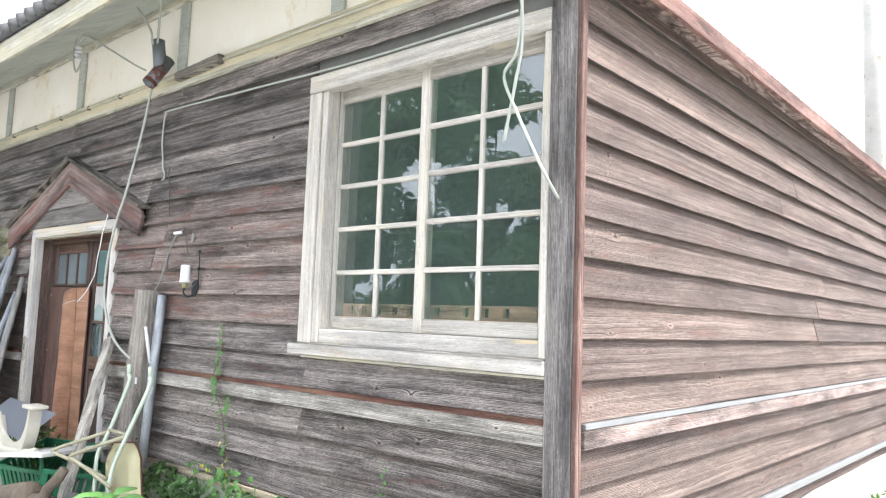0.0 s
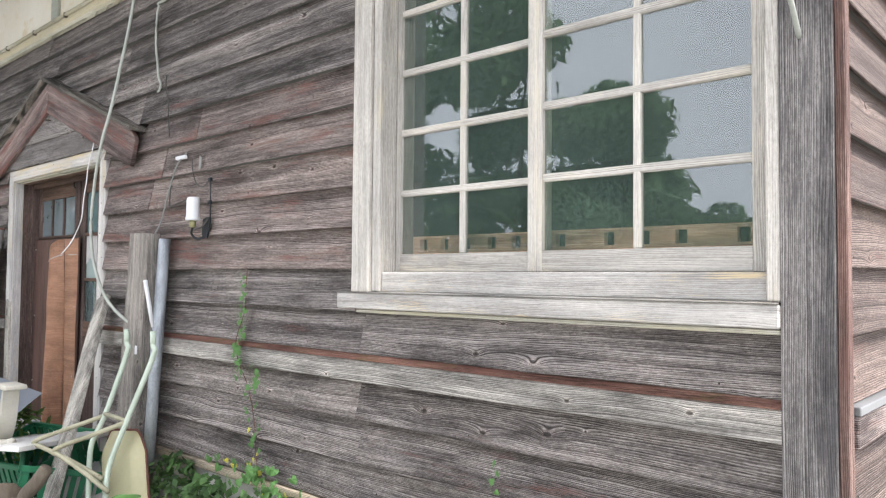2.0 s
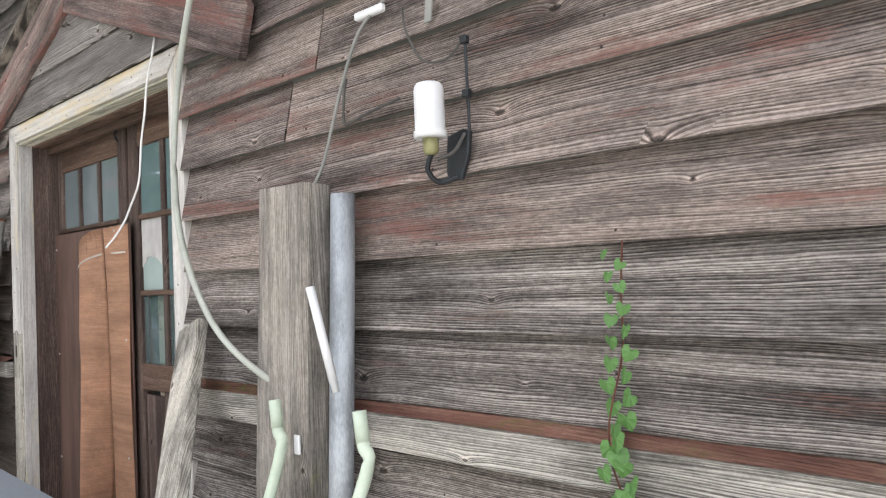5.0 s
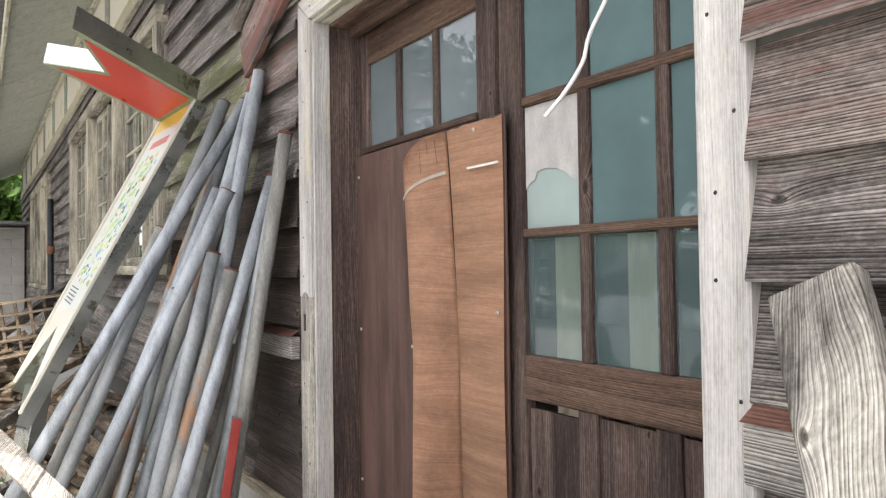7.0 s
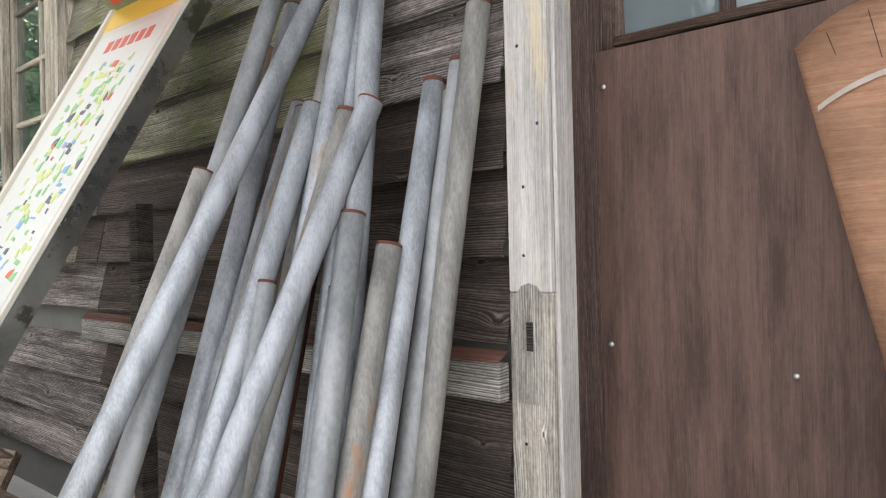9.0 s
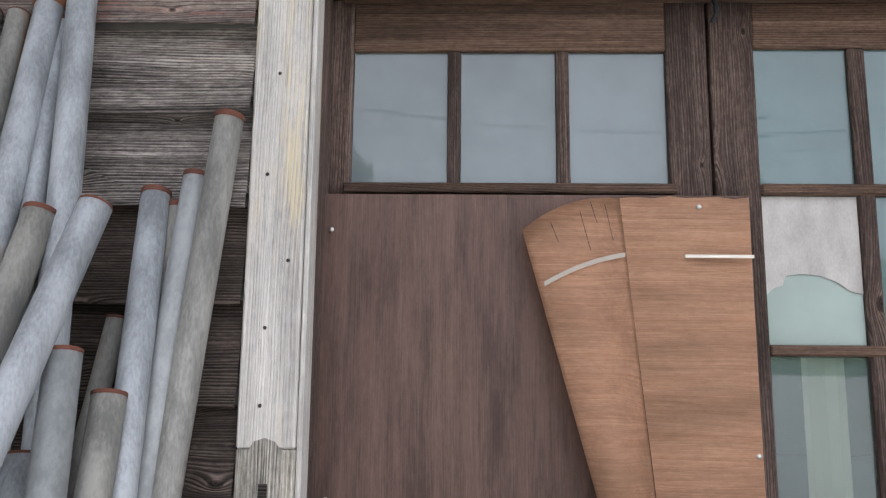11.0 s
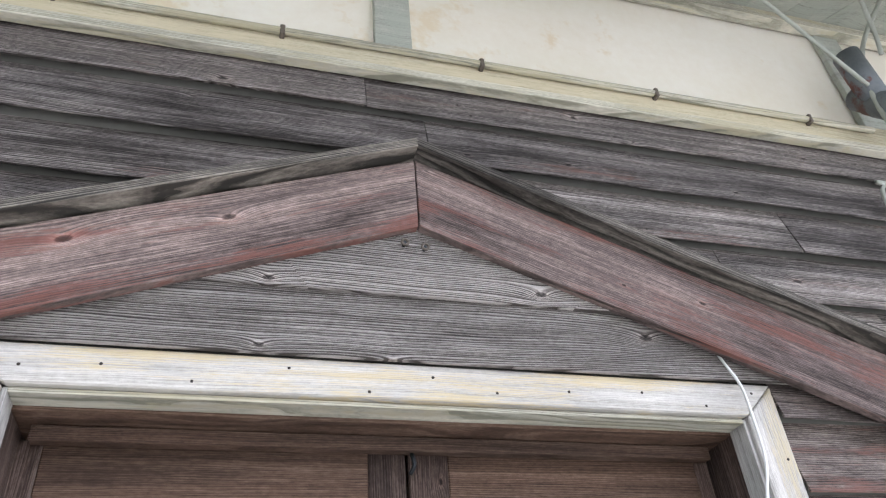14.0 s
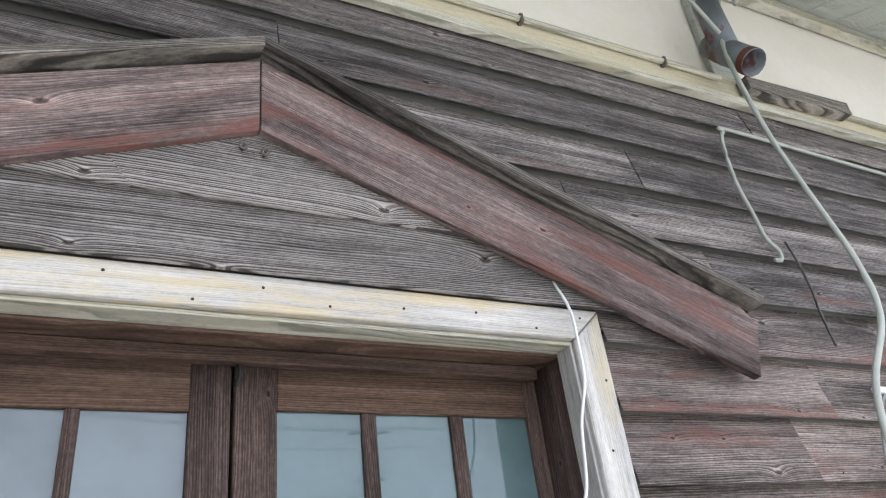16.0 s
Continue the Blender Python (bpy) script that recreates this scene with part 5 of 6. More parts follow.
def basket(cx, cy, z, tilt, rz):
    b = thing("plastic_basket", "green plastic basket with slotted sides on the heap", "basket", group="green baskets")
    b.matrix_world = pose(cx, cy, z, tilt, 0, rz)
    for sx in (-1, 1):
        for k in range(9):
            part("slat", boxes((sx * 0.26 - 0.004, sx * 0.26 + 0.004, -0.18 + k * 0.045 - 0.014, -0.18 + k * 0.045 + 0.014, 0.02, 0.28)), M_GREEN, b)
    for sy in (-1, 1):
        for k in range(12):
            part("slat", boxes((-0.25 + k * 0.045 - 0.014, -0.25 + k * 0.045 + 0.014, sy * 0.2 - 0.004, sy * 0.2 + 0.004, 0.02, 0.28)), M_GREEN, b)
    part("rim", boxes((-0.28, 0.28, -0.22, -0.205, 0.27, 0.30), (-0.28, 0.28, 0.205, 0.22, 0.27, 0.30), (-0.28, -0.265, -0.22, 0.22, 0.27, 0.30), (0.265, 0.28, -0.22, 0.22, 0.27, 0.30)), M_GREEN, b)
    part("bottom", boxes((-0.26, 0.26, -0.2, 0.2, 0.0, 0.02)), M_GREEN, b)
    return b


basket(-5.78, 2.36, 0.15, 18, 18)
basket(-5.42, 2.26, 0.11, -12, -20)
logs = [((-5.5, 1.93, 0.20), (-4.95, 2.0, 0.22), 0.095), ((-5.75, 1.85, 0.17), (-5.15, 1.95, 0.30), 0.085), ((-5.10, 1.86, 0.13), (-4.84, 2.02, 0.50), 0.034)]
for a, b, r in logs:
    lg = thing("log", "weathered brown log lying on the ground", "log", group="logs in the heap")
    pts = [Vector(a).lerp(Vector(b), k / 6) + Vector((RND.uniform(-.01, .01), RND.uniform(-.01, .01), RND.uniform(-.01, .01))) for k in range(7)]
    smooth(part("wood", tube(pts, r, 12, radii=[r * RND.uniform(0.88, 1.08) for _ in pts]), M_BARK, lg))

# ---- pipes leaning left of the door ----
# top, place of the foot on the ground, radius, kind
PIPES = [
    ((-7.477, 2.596, 1.772), (-7.58, 2.35), 0.0243, 1), ((-7.528, 2.598, 1.668), (-7.58, 2.28), 0.0225, 2),
    ((-7.594, 2.592, 1.635), (-7.45, 2.07), 0.0243, 0), ((-7.556, 2.60, 1.617), (-7.567, 2.33), 0.0175, 1),
    ((-7.575, 2.437, 1.306), (-7.50, 2.05), 0.0243, 1), ((-7.620, 2.389, 1.365), (-7.48, 2.03), 0.0243, 2),
    ((-7.619, 2.440, 1.580), (-7.78, 1.77), 0.0243, 0), ((-7.718, 2.47, 1.578), (-7.79, 1.938), 0.0243, 1),
    ((-7.820, 2.462, 1.602), (-7.70, 1.79), 0.0243, 0), ((-7.900, 2.50, 1.609), (-7.786, 1.866), 0.0243, 1),
    ((-7.954, 2.53, 1.634), (-7.863, 1.886), 0.0243, 0), ((-7.975, 2.295, 1.466), (-7.94, 1.68), 0.0243, 1),
    ((-7.921, 2.598, 1.965), (-7.82, 1.50), 0.0243, 0), ((-7.755, 2.60, 2.045), (-7.51, 2.15), 0.0243, 0),
    ((-8.135, 2.57, 1.81), (-8.70, 2.057), 0.0243, 1), ((-8.041, 2.549, 1.98), (-7.769, 1.703), 0.0243, 2),
    ((-8.07, 2.60, 1.90), (-7.809, 1.883), 0.0243, 0), ((-7.806, 2.597, 2.0), (-7.696, 2.027), 0.0243, 0),
    ((-7.866, 2.60, 1.96), (-7.741, 2.043), 0.019, 1), ((-7.79, 2.60, 1.95), (-7.582, 2.089), 0.0175, 0),
    ((-7.821, 2.45, 1.306), (-7.751, 2.088), 0.0215, 3), ((-7.67, 2.40, 1.225), (-7.519, 2.022), 0.0243, 0),
    ((-7.64, 2.585, 1.422), (-7.737, 2.249), 0.0175, 1), ((-7.765, 2.30, 1.242), (-7.644, 1.957), 0.0175, 2),
]
M_GALV_W = plain("paint_splashed_pipe", (0.19, 0.205, 0.21), (0.33, 0.345, 0.35), 9, 0.55, 0.25, 0.1, spots=(0.6, 0.59, 0.56), spot_scale=7, spot_at=0.63, stretch=(1, 1, 0.5), tight=0.1)
for top, foot, r, kind in PIPES:
    foot = (*foot, 0.06)
    pp = thing("steel_pipe", ("grey galvanised steel pipe leaning on the wall", "grey steel pipe with rust stains leaning on the wall", "pale paint-splashed steel pipe leaning on the wall", "rusty red steel pipe leaning on the wall")[kind], "pipe", group="pipes leaning by the door")
    smooth(part("pipe", hollow(foot, top, r, 0.004), (M_GALV, M_GALV_OLD, M_GALV_W, M_RUST)[kind], pp))
    d = (Vector(top) - Vector(foot)).normalized()
    smooth(part("rim", tube([Vector(top) - d * RND.uniform(0.002, 0.011), Vector(top) + d * 0.0006], r + 0.0007, 16, caps=False), M_RUST, pp, "rusted cut end"))
collar = thing("pipe_collar", "rusty brown coupling sleeve on a leaning steel pipe", "pipe fitting")
smooth(part("sleeve", tube([(-7.806, 2.588, 1.965), (-7.809, 2.607, 2.03)], 0.027, 16), M_COLLAR, collar))
channel = thing("steel_angle", "grey steel angle bar with a red painted edge", "steel bar")
part("web", beam((-7.56, 2.32, 0.06), (-7.515, 2.425, 0.82), 0.06, 0.006, 0.001, up=(0, -1, 0.2)), M_GALV_OLD, channel)
part("edge", beam((-7.528, 2.318, 0.06), (-7.483, 2.423, 0.82), 0.006, 0.03, 0.001, up=(0, -1, 0.2)), plain("red_lead_paint", (0.25, 0.03, 0.025), (0.36, 0.06, 0.05), 8, 0.6), channel, "red painted edge")

# ---- arrow sign ----
sign = thing("arrow_sign", "fallen arrow-shaped sign with red head, map panel and chrome edge", "sign")
M_CHROME = plain("chrome_edge", (0.34, 0.36, 0.34), (0.54, 0.56, 0.53), 5, 0.34, 1.0, 0.05, spots=(0.2, 0.2, 0.15), spot_scale=6, spot_at=0.58)
M_SIGNRED = plain("sign_red", (0.5, 0.05, 0.035), (0.6, 0.075, 0.05), 3, 0.35, relief=0.02)
M_SIGNCREAM = plain("sign_cream", (0.5, 0.485, 0.41), (0.58, 0.565, 0.49), 3, 0.4, relief=0.02)
M_SIGNYEL = plain("sign_yellow", (0.62, 0.42, 0.05), (0.7, 0.5, 0.09), 3, 0.4, relief=0.02)
# the panel leans with its notched foot near the path; the arrow head is folded forward over it
SL, SU, sW = Vector((-8.988, 1.837, 0.772)), Vector((0.203, 0.429, 0.880)), Vector((0.39, 0.003, -0.091))
sN = SU.cross(sW).normalized()
if sN.y > 0:
    sN = -sN
sB = -sN * 0.055


def slab(corners, depth, mat, name, label="", parent=None):
    bm = bmesh.new()
    f = [bm.verts.new(c) for c in corners]
    b = [bm.verts.new(Vector(c) + depth) for c in corners]
    n = len(f)
    bm.faces.new(f)
    bm.faces.new(b[::-1])
    for i in range(n):
        bm.faces.new((f[i], b[i], b[(i + 1) % n], f[(i + 1) % n]))
    bmesh.ops.recalc_face_normals(bm, faces=bm.faces)
    return part(name, bm, mat, parent or sign, label)


def on_panel(u, v, lift=0.0):
    return SL + SU * ((1 - v) * (1.40 + 0.14 * u)) + sW * u + sN * lift


slab([on_panel(0, 0), on_panel(1, 0), on_panel(1, 1), on_panel(0.5, 0.76), on_panel(0, 1)], sB, M_CHROME, "case", "chrome sign case")
slab([on_panel(0.05, 0.06, 0.003), on_panel(0.95, 0.06, 0.003), on_panel(0.95, 0.96, 0.003), on_panel(0.5, 0.735, 0.003), on_panel(0.05, 0.96, 0.003)], -sN * 0.002, M_SIGNCREAM, "map_panel", "cream map panel")
slab([on_panel(0.04, 0.005, 0.004), on_panel(0.96, 0.005, 0.004), on_panel(0.96, 0.06, 0.004), on_panel(0.04, 0.06, 0.004)], -sN * 0.002, M_SIGNYEL, "yellow_band", "yellow top band")
for ua, ub in ((0.0, 0.045), (0.955, 1.0)):
    slab([on_panel(ua, 0.0, 0.012), on_panel(ub, 0.0, 0.012), on_panel(ub, 0.97, 0.012), on_panel(ua, 0.97, 0.012)], -sN * 0.011, M_SIGNCREAM, "edge_strip", "pale edging strip")
slab([on_panel(0.08, 0.08, 0.0042), on_panel(0.90, 0.08, 0.0042), on_panel(0.90, 0.66, 0.0042), on_panel(0.08, 0.71, 0.0042)], -sN * 0.001, plain("map_paper", (0.5, 0.52, 0.48), (0.58, 0.59, 0.55), 4, 0.4), "map_sheet", "pale printed map sheet")
part("stand", beam(SL + sW * 0.5 + SU * 0.12 - sN * 0.05, (-8.80, 1.80, 0.06), 0.15, 0.06, 0.004, up=(0.3, -1, 0)), M_CHROME, sign, "chrome leg")
mr = random.Random(11)
M_MAPS = [plain("map_green", (0.16, 0.4, 0.16), (0.28, 0.5, 0.25), 9, 0.5), plain("map_lime", (0.42, 0.5, 0.16), (0.55, 0.6, 0.25), 9, 0.5), plain("map_blue", (0.12, 0.3, 0.5), (0.2, 0.4, 0.6), 9, 0.5), plain("map_red", (0.5, 0.1, 0.08), (0.6, 0.16, 0.1), 9, 0.5), plain("map_ink", (0.06, 0.07, 0.09), (0.12, 0.13, 0.15), 9, 0.5)]
for k in range(170):
    u, v = mr.uniform(0.18, 0.80), mr.uniform(0.15, 0.58)
    du, dv, a = mr.uniform(0.01, 0.06), mr.uniform(0.004, 0.02), mr.uniform(-0.5, 0.5)
    mt = M_MAPS[mr.choices(range(5), (8, 8, 2, 1, 3))[0]]
    slab([on_panel(u, v, 0.0058), on_panel(u + du, v + a * dv, 0.0055), on_panel(u + du * 0.8, v + dv, 0.0055), on_panel(u - du * 0.3, v + dv * 0.8, 0.0055)], -sN * 0.0015, mt, "map_mark")
for k in range(6):
    slab([on_panel(0.25 + k * 0.09, 0.10, 0.0055), on_panel(0.31 + k * 0.09, 0.10, 0.0055), on_panel(0.31 + k * 0.09, 0.125, 0.0055), on_panel(0.25 + k * 0.09, 0.125, 0.0055)], -sN * 0.0015, M_MAPS[3], "title_mark")
for k in range(5):
    slab([on_panel(0.2, 0.61 + k * 0.012, 0.0055), on_panel(0.55, 0.61 + k * 0.012, 0.0055), on_panel(0.55, 0.614 + k * 0.012, 0.0055), on_panel(0.2, 0.614 + k * 0.012, 0.0055)], -sN * 0.0015, M_MAPS[4], "text_line")
p1, p2 = on_panel(1, 0), on_panel(0, 0)
SD = Vector((0.527, -0.822, 0.217))
e1, e2, ctr = p1 + SD * 0.62, p2 + SD * 0.62, (p1 + p2) / 2 + SD * 0.40
nrm = SD.cross(p2 - p1).normalized()
if nrm.z > 0:
    nrm = -nrm
slab([p2, p1, e1, ctr, e2], -nrm * 0.085, M_CHROME, "head_case", "chrome arrow case")
M_SIGNGREEN = plain("weathered_green_edge", (0.16, 0.2, 0.12), (0.34, 0.36, 0.25), 8, 0.6, relief=0.1)
slab([p2, p1, e1, ctr, e2], nrm * 0.004, M_SIGNGREEN, "edging", "green-stained edging")
sq = (p1 - p2).normalized()
r2, r1 = p2 + sq * 0.03 + SD * 0.03, p1 - sq * 0.03 + SD * 0.03
slab([q + nrm * 0.006 for q in (r2, r1, r1 + SD * 0.53, ctr - SD * 0.035, r2 + SD * 0.53)], -nrm * 0.003, M_SIGNRED, "arrow_face", "red arrow face")

# ---- crates and timber further along ----
M_CRATE = wood("crate_wood", (0.055, 0.042, 0.03), (0.15, 0.115, 0.08), (0.28, 0.23, 0.17), "X", relief=0.5, knots=False, paint=(0.2, 0.115, 0.06), paint_amount=0.25)


def pallet(m, w=1.0, d=0.8, n=6, label="weathered slatted wooden crate panel in the pile", levels=1):
    p = thing("crate_panel", label, "crate", group="crates in the pile")
    for k in range(n):
        y = -d / 2 + d * k / (n - 1)
        part("slat", boxes((-w / 2, w / 2, y - 0.035, y + 0.035, 0.03, 0.045), bevel=0.002), M_CRATE, p)
    for x in (-w / 2 + 0.04, 0, w / 2 - 0.04):
        part("batten", boxes((x - 0.025, x + 0.025, -d / 2 - 0.03, d / 2 + 0.03, 0.0, 0.03), bevel=0.002), M_CRATE, p)
    p.matrix_world = m
    return p


cr = random.Random(5)
for k in range(15):
    x = -8.9 - 0.27 * k
    pallet(pose(x, 2.05 + cr.uniform(-0.25, 0.25), 0.12 + cr.uniform(0.0, 0.62) * (0.6 + 0.4 * (k % 2)), cr.uniform(-25, 65), cr.uniform(-15, 15), cr.uniform(-40, 40)), cr.uniform(0.6, 1.0), cr.uniform(0.4, 0.7), cr.choice((4, 5, 6)))
for k in range(7):
    x = -9.2 - 0.6 * k
    tm = thing("timber_length", "weathered brown timber length in the pile", "timber", group="timbers in the pile")
    part("timber", beam((x, 1.6 + cr.uniform(0, 0.5), cr.uniform(0.12, 0.5)), (x - cr.uniform(0.2, 0.9), 2.4, cr.uniform(0.6, 1.15)), 0.05, 0.045, 0.003), M_CRATE, tm)
lat = thing("lattice_panel", "brown wooden lattice panel standing in the pile", "lattice")
lat.matrix_world = pose(-10.5, 2.0, 0.72, 0, -8, 70)
for k in range(8):
    part("bar", boxes((-0.3 + k * 0.086 - 0.009, -0.3 + k * 0.086 + 0.009, -0.008, 0.008, 0, 0.42)), M_CRATE, lat)
for k in range(6):
    part("bar", boxes((-0.31, 0.31, -0.016, -0.008, 0.01 + k * 0.08 - 0.009, 0.01 + k * 0.08 + 0.009)), M_CRATE, lat)
for dz, dy in ((0.0, 0.0), (-0.12, 0.12)):
    bb = thing("dark_beam", "long dark stained beam lying across the pile", "timber", group="dark beams")
    part("beam", beam((-11.0, 1.72 + dy, 0.80 + dz), (-11.6, 2.42 + dy, 1.27 + dz), 0.06, 0.07, 0.003), M_DARKWOOD, bb)
rack = thing("timber_rack", "dark painted timber rack behind the leaning sign", "rack")
for a, b in (((-8.7, 2.5, 0.2), (-8.7, 2.5, 1.45)), ((-8.35, 1.6, 0.62), (-9.2, 1.9, 0.66)), ((-8.25, 1.65, 0.45), (-8.95, 2.1, 0.44)), ((-8.35, 1.6, 0.15), (-8.35, 1.6, 0.75))):
    part("bar", beam(a, b, 0.05, 0.05, 0.003), M_DARKWOOD, rack)
wcr = thing("pale_crate", "pale grey slatted crate standing by the path", "crate")
wcr.matrix_world = pose(-7.55, 1.66, 0.45, 20, 25, 30)
for k in range(4):
    part("slat", boxes((-0.22, 0.22, -0.2 + k * 0.12, -0.13 + k * 0.12, 0.30, 0.315), bevel=0.002), M_GREYTIMBER_Z, wcr)
for sx in (-0.2, 0.2):
    for sy in (-0.18, 0.18):
        part("leg", boxes((sx - 0.02, sx + 0.02, sy - 0.02, sy + 0.02, -0.25, 0.30), bevel=0.002), M_GREYTIMBER_Z, wcr)

# ---- windows of the far wing ----
def far_window(i, x0, x1, z0, z1, pairs, rows):
    w = thing("window_%d" % i, "long row of old cream-framed windows with small panes", "window", kind="structure")
    part("casing", boxes((x0, x1, 2.58, 2.66, z1 - 0.11, z1), bevel=0.004), M_FARFRAME_X, w)
    part("sill", boxes((x0 - 0.05, x1 + 0.05, 2.56, 2.68, z0, z0 + 0.06), bevel=0.004), M_FARFRAME_X, w)
    step = (x1 - x0 - 0.12) / pairs
    for k in range(pairs + 1):
        xc = x0 + 0.06 + step * k
        part("casing", boxes((xc - 0.06, xc + 0.06, 2.585, 2.70, z0 + 0.06, z1 - 0.11), bevel=0.004), M_FARFRAME_Z, w)
    for k in range(pairs):
        a = x0 + 0.12 + step * k + 0.003
        half = (step - 0.126) / 2
        for h in range(2):
            sash("sash", a + half * h, a + half * (h + 1), 2.66 + 0.033 * h, z0 + 0.062, z1 - 0.112, 2, rows, 0.05, 0.06, 0.022, w, M_FARFRAME_X, M_FARFRAME_Z, M_CLEAR)


far_window(2, *FAR_WIN[0], 3, 5)
far_window(3, *FAR_WIN[1], 3, 4)
dsp = thing("downpipe", "dark downpipe with a red joint on the far wall", "pipe")
smooth(part("pipe", tube([(-16.4, 2.55, 0.3), (-16.4, 2.55, 2.3)], 0.04, 10), M_BLACK, dsp))
smooth(part("joint", tube([(-16.4, 2.55, 1.55), (-16.4, 2.55, 1.66)], 0.05, 10), M_COLLAR, dsp))

# ---- block shed at the end of the wing ----
shed = thing("block_shed", "grey concrete-block shed under a lean-to roof", "shed")
M_BLOCK = plain("concrete_block", (0.34, 0.33, 0.3), (0.46, 0.45, 0.42), 4, 0.95, relief=0.35, dist=0.006, spots=(0.2, 0.2, 0.17), spot_scale=3, spot_at=0.62)
part("mortar", boxes((-26.2, -24.03, 1.75, 2.60, 0.0, 2.3)), M_CONCRETE, shed)
bbm = bmesh.new()
box(bbm, 0, 0.03, 0, 0.39, 0, 0.19, 0.004)
bme = bpy.data.meshes.new("block")
bbm.to_mesh(bme)
bbm.free()
bme.materials.append(M_BLOCK)
for r in range(11):
    for c in range(-1, 3):
        y = 1.76 + c * 0.4 + (0.2 if r % 2 else 0.0)
        if y < 1.75 or y > 2.22:
            continue
        o = new("block", bme)
        o.parent = shed
        o.location = (-24.04, y, 0.05 + r * 0.2)
part("roof", beam((-26.3, 2.05, 2.45), (-22.3, 2.05, 2.32), 1.5, 0.05, 0.004), M_TILE, shed)
part("gutter_pipe", tube(spline([(-24.0, 1.72, 0.2), (-24.0, 1.72, 1.7), (-23.97, 1.85, 1.95), (-23.95, 1.95, 2.0)], 6), 0.04, 8), M_GALV, shed)


# ---- plants ----
def leaf_cloud(name, blobs, size, seed, mat, flat=0.6, upward=0.3):
    """Many small bent leaves in a list of blobs: centre, radii, number."""
    rg = np.random.RandomState(seed)
    vs, fs = [], []
    for c, rad, n in blobs:
        d = rg.normal(size=(n, 3))
        d /= np.linalg.norm(d, axis=1)[:, None]
        rr = rg.uniform(0.35, 1.0, n) ** 0.5
        p = np.array(c) + d * rr[:, None] * np.array(rad)
        nrm = d + rg.normal(size=(n, 3)) * 0.8 + np.array((0, 0, upward))
        nrm /= np.linalg.norm(nrm, axis=1)[:, None]
        t = np.cross(nrm, rg.normal(size=(n, 3)))
        t /= np.linalg.norm(t, axis=1)[:, None]
        b = np.cross(nrm, t)
        s = size * rg.uniform(0.6, 1.3, n)[:, None]
        k = len(vs) and sum(len(v) for v in vs)
        quad = np.stack([p - t * s, p + b * s * flat * 0.7 + nrm * s * 0.12, p + t * s, p - b * s * flat * 0.7 + nrm * s * 0.12], 1).reshape(-1, 3)
        vs.append(quad)
        f = np.arange(n * 4).reshape(n, 4) + k
        fs.append(f)
    V = np.concatenate(vs)
    F = np.concatenate(fs)
    me = bpy.data.meshes.new(name)
    me.from_pydata(V.tolist(), [], F.tolist())
    me.materials.append(mat)
    return new(name, me)


def ivy_leaf_mesh():
    bm = bmesh.new()
    out = [(0, -0.02), (0.3, -0.28), (0.52, -0.1), (0.5, 0.25), (0.34, 0.5), (0.12, 0.7), (0, 0.86), (-0.12, 0.7), (-0.34, 0.5), (-0.5, 0.25), (-0.52, -0.1), (-0.3, -0.28)]
    c = bm.verts.new((0, -0.10, 0.25))
    r = [bm.verts.new((x, 0.05 * abs(x) * 2 - (0.06 if i % 2 else 0.0), -z + 0.3)) for i, (x, z) in enumerate(out)]
    for i in range(12):
        bm.faces.new((c, r[i], r[(i + 1) % 12]))
    bmesh.ops.recalc_face_normals(bm, faces=bm.faces)
    me = bpy.data.meshes.new("leaf")
    bm.to_mesh(me)
    bm.free()
    return me


M_IVYOBJ = plain("young_ivy_leaf", (0.05, 0.13, 0.03), (0.095, 0.21, 0.055), 30, 0.5, relief=0.2)
M_IVYYEL = plain("yellow_ivy_leaf", (0.4, 0.38, 0.05), (0.55, 0.5, 0.08), 30, 0.5, relief=0.2)
IVY_ME, IVY_YEL = ivy_leaf_mesh(), ivy_leaf_mesh()
IVY_ME.materials.append(M_IVYOBJ)
IVY_YEL.materials.append(M_IVYYEL)
ivy = thing("ivy", "thin ivy strand climbing the clapboards", "plant")
stem = [(-3.95, 2.585, 0.50), (-3.98, 2.59, 0.62), (-4.0, 2.592, 0.75), (-4.05, 2.59, 0.90), (-4.115, 2.575, 1.02), (-4.13, 2.572, 1.12), (-4.115, 2.606, 1.25), (-4.112, 2.607, 1.36), (-4.105, 2.608, 1.45)]
smooth(part("stem", tube(spline(stem, 6), 0.0018, 6), M_RUST, ivy, "thin red stem"))
ir = random.Random(4)


def put_leaf(x, y, z, s, yellow=False, roll=None):
    o = new("leaf", IVY_YEL if yellow else IVY_ME)
    o.parent = ivy
    o.matrix_basis = pose(x, y, z, ir.uniform(-25, 25), ir.uniform(-40, 40) if roll is None else roll, ir.uniform(-35, 35)) @ Matrix.Diagonal((s * 0.9, s * 0.9, s * 0.9, 1))


for k in range(17):
    z = 1.425 - k * 0.0195
    put_leaf(-4.115 + (0.016 if k % 2 else -0.016) + ir.uniform(-0.006, 0.006), 2.59, z, 0.022 + 0.0011 * k)
for k in range(12):
    put_leaf(-4.13 + ir.uniform(-0.035, 0.04) + 0.002 * k, 2.562, 1.10 - k * 0.0145, ir.uniform(0.034, 0.042))
for k in range(6):
    put_leaf(-3.99 + ir.uniform(-0.025, 0.02), 2.58, 1.0 - k * 0.018, ir.uniform(0.026, 0.036))
for k in range(26):
    put_leaf(-4.02 + ir.uniform(-0.06, 0.06) + 0.002 * k, 2.585, 0.90 - k * 0.016, ir.uniform(0.018, 0.032), ir.random() < 0.2)
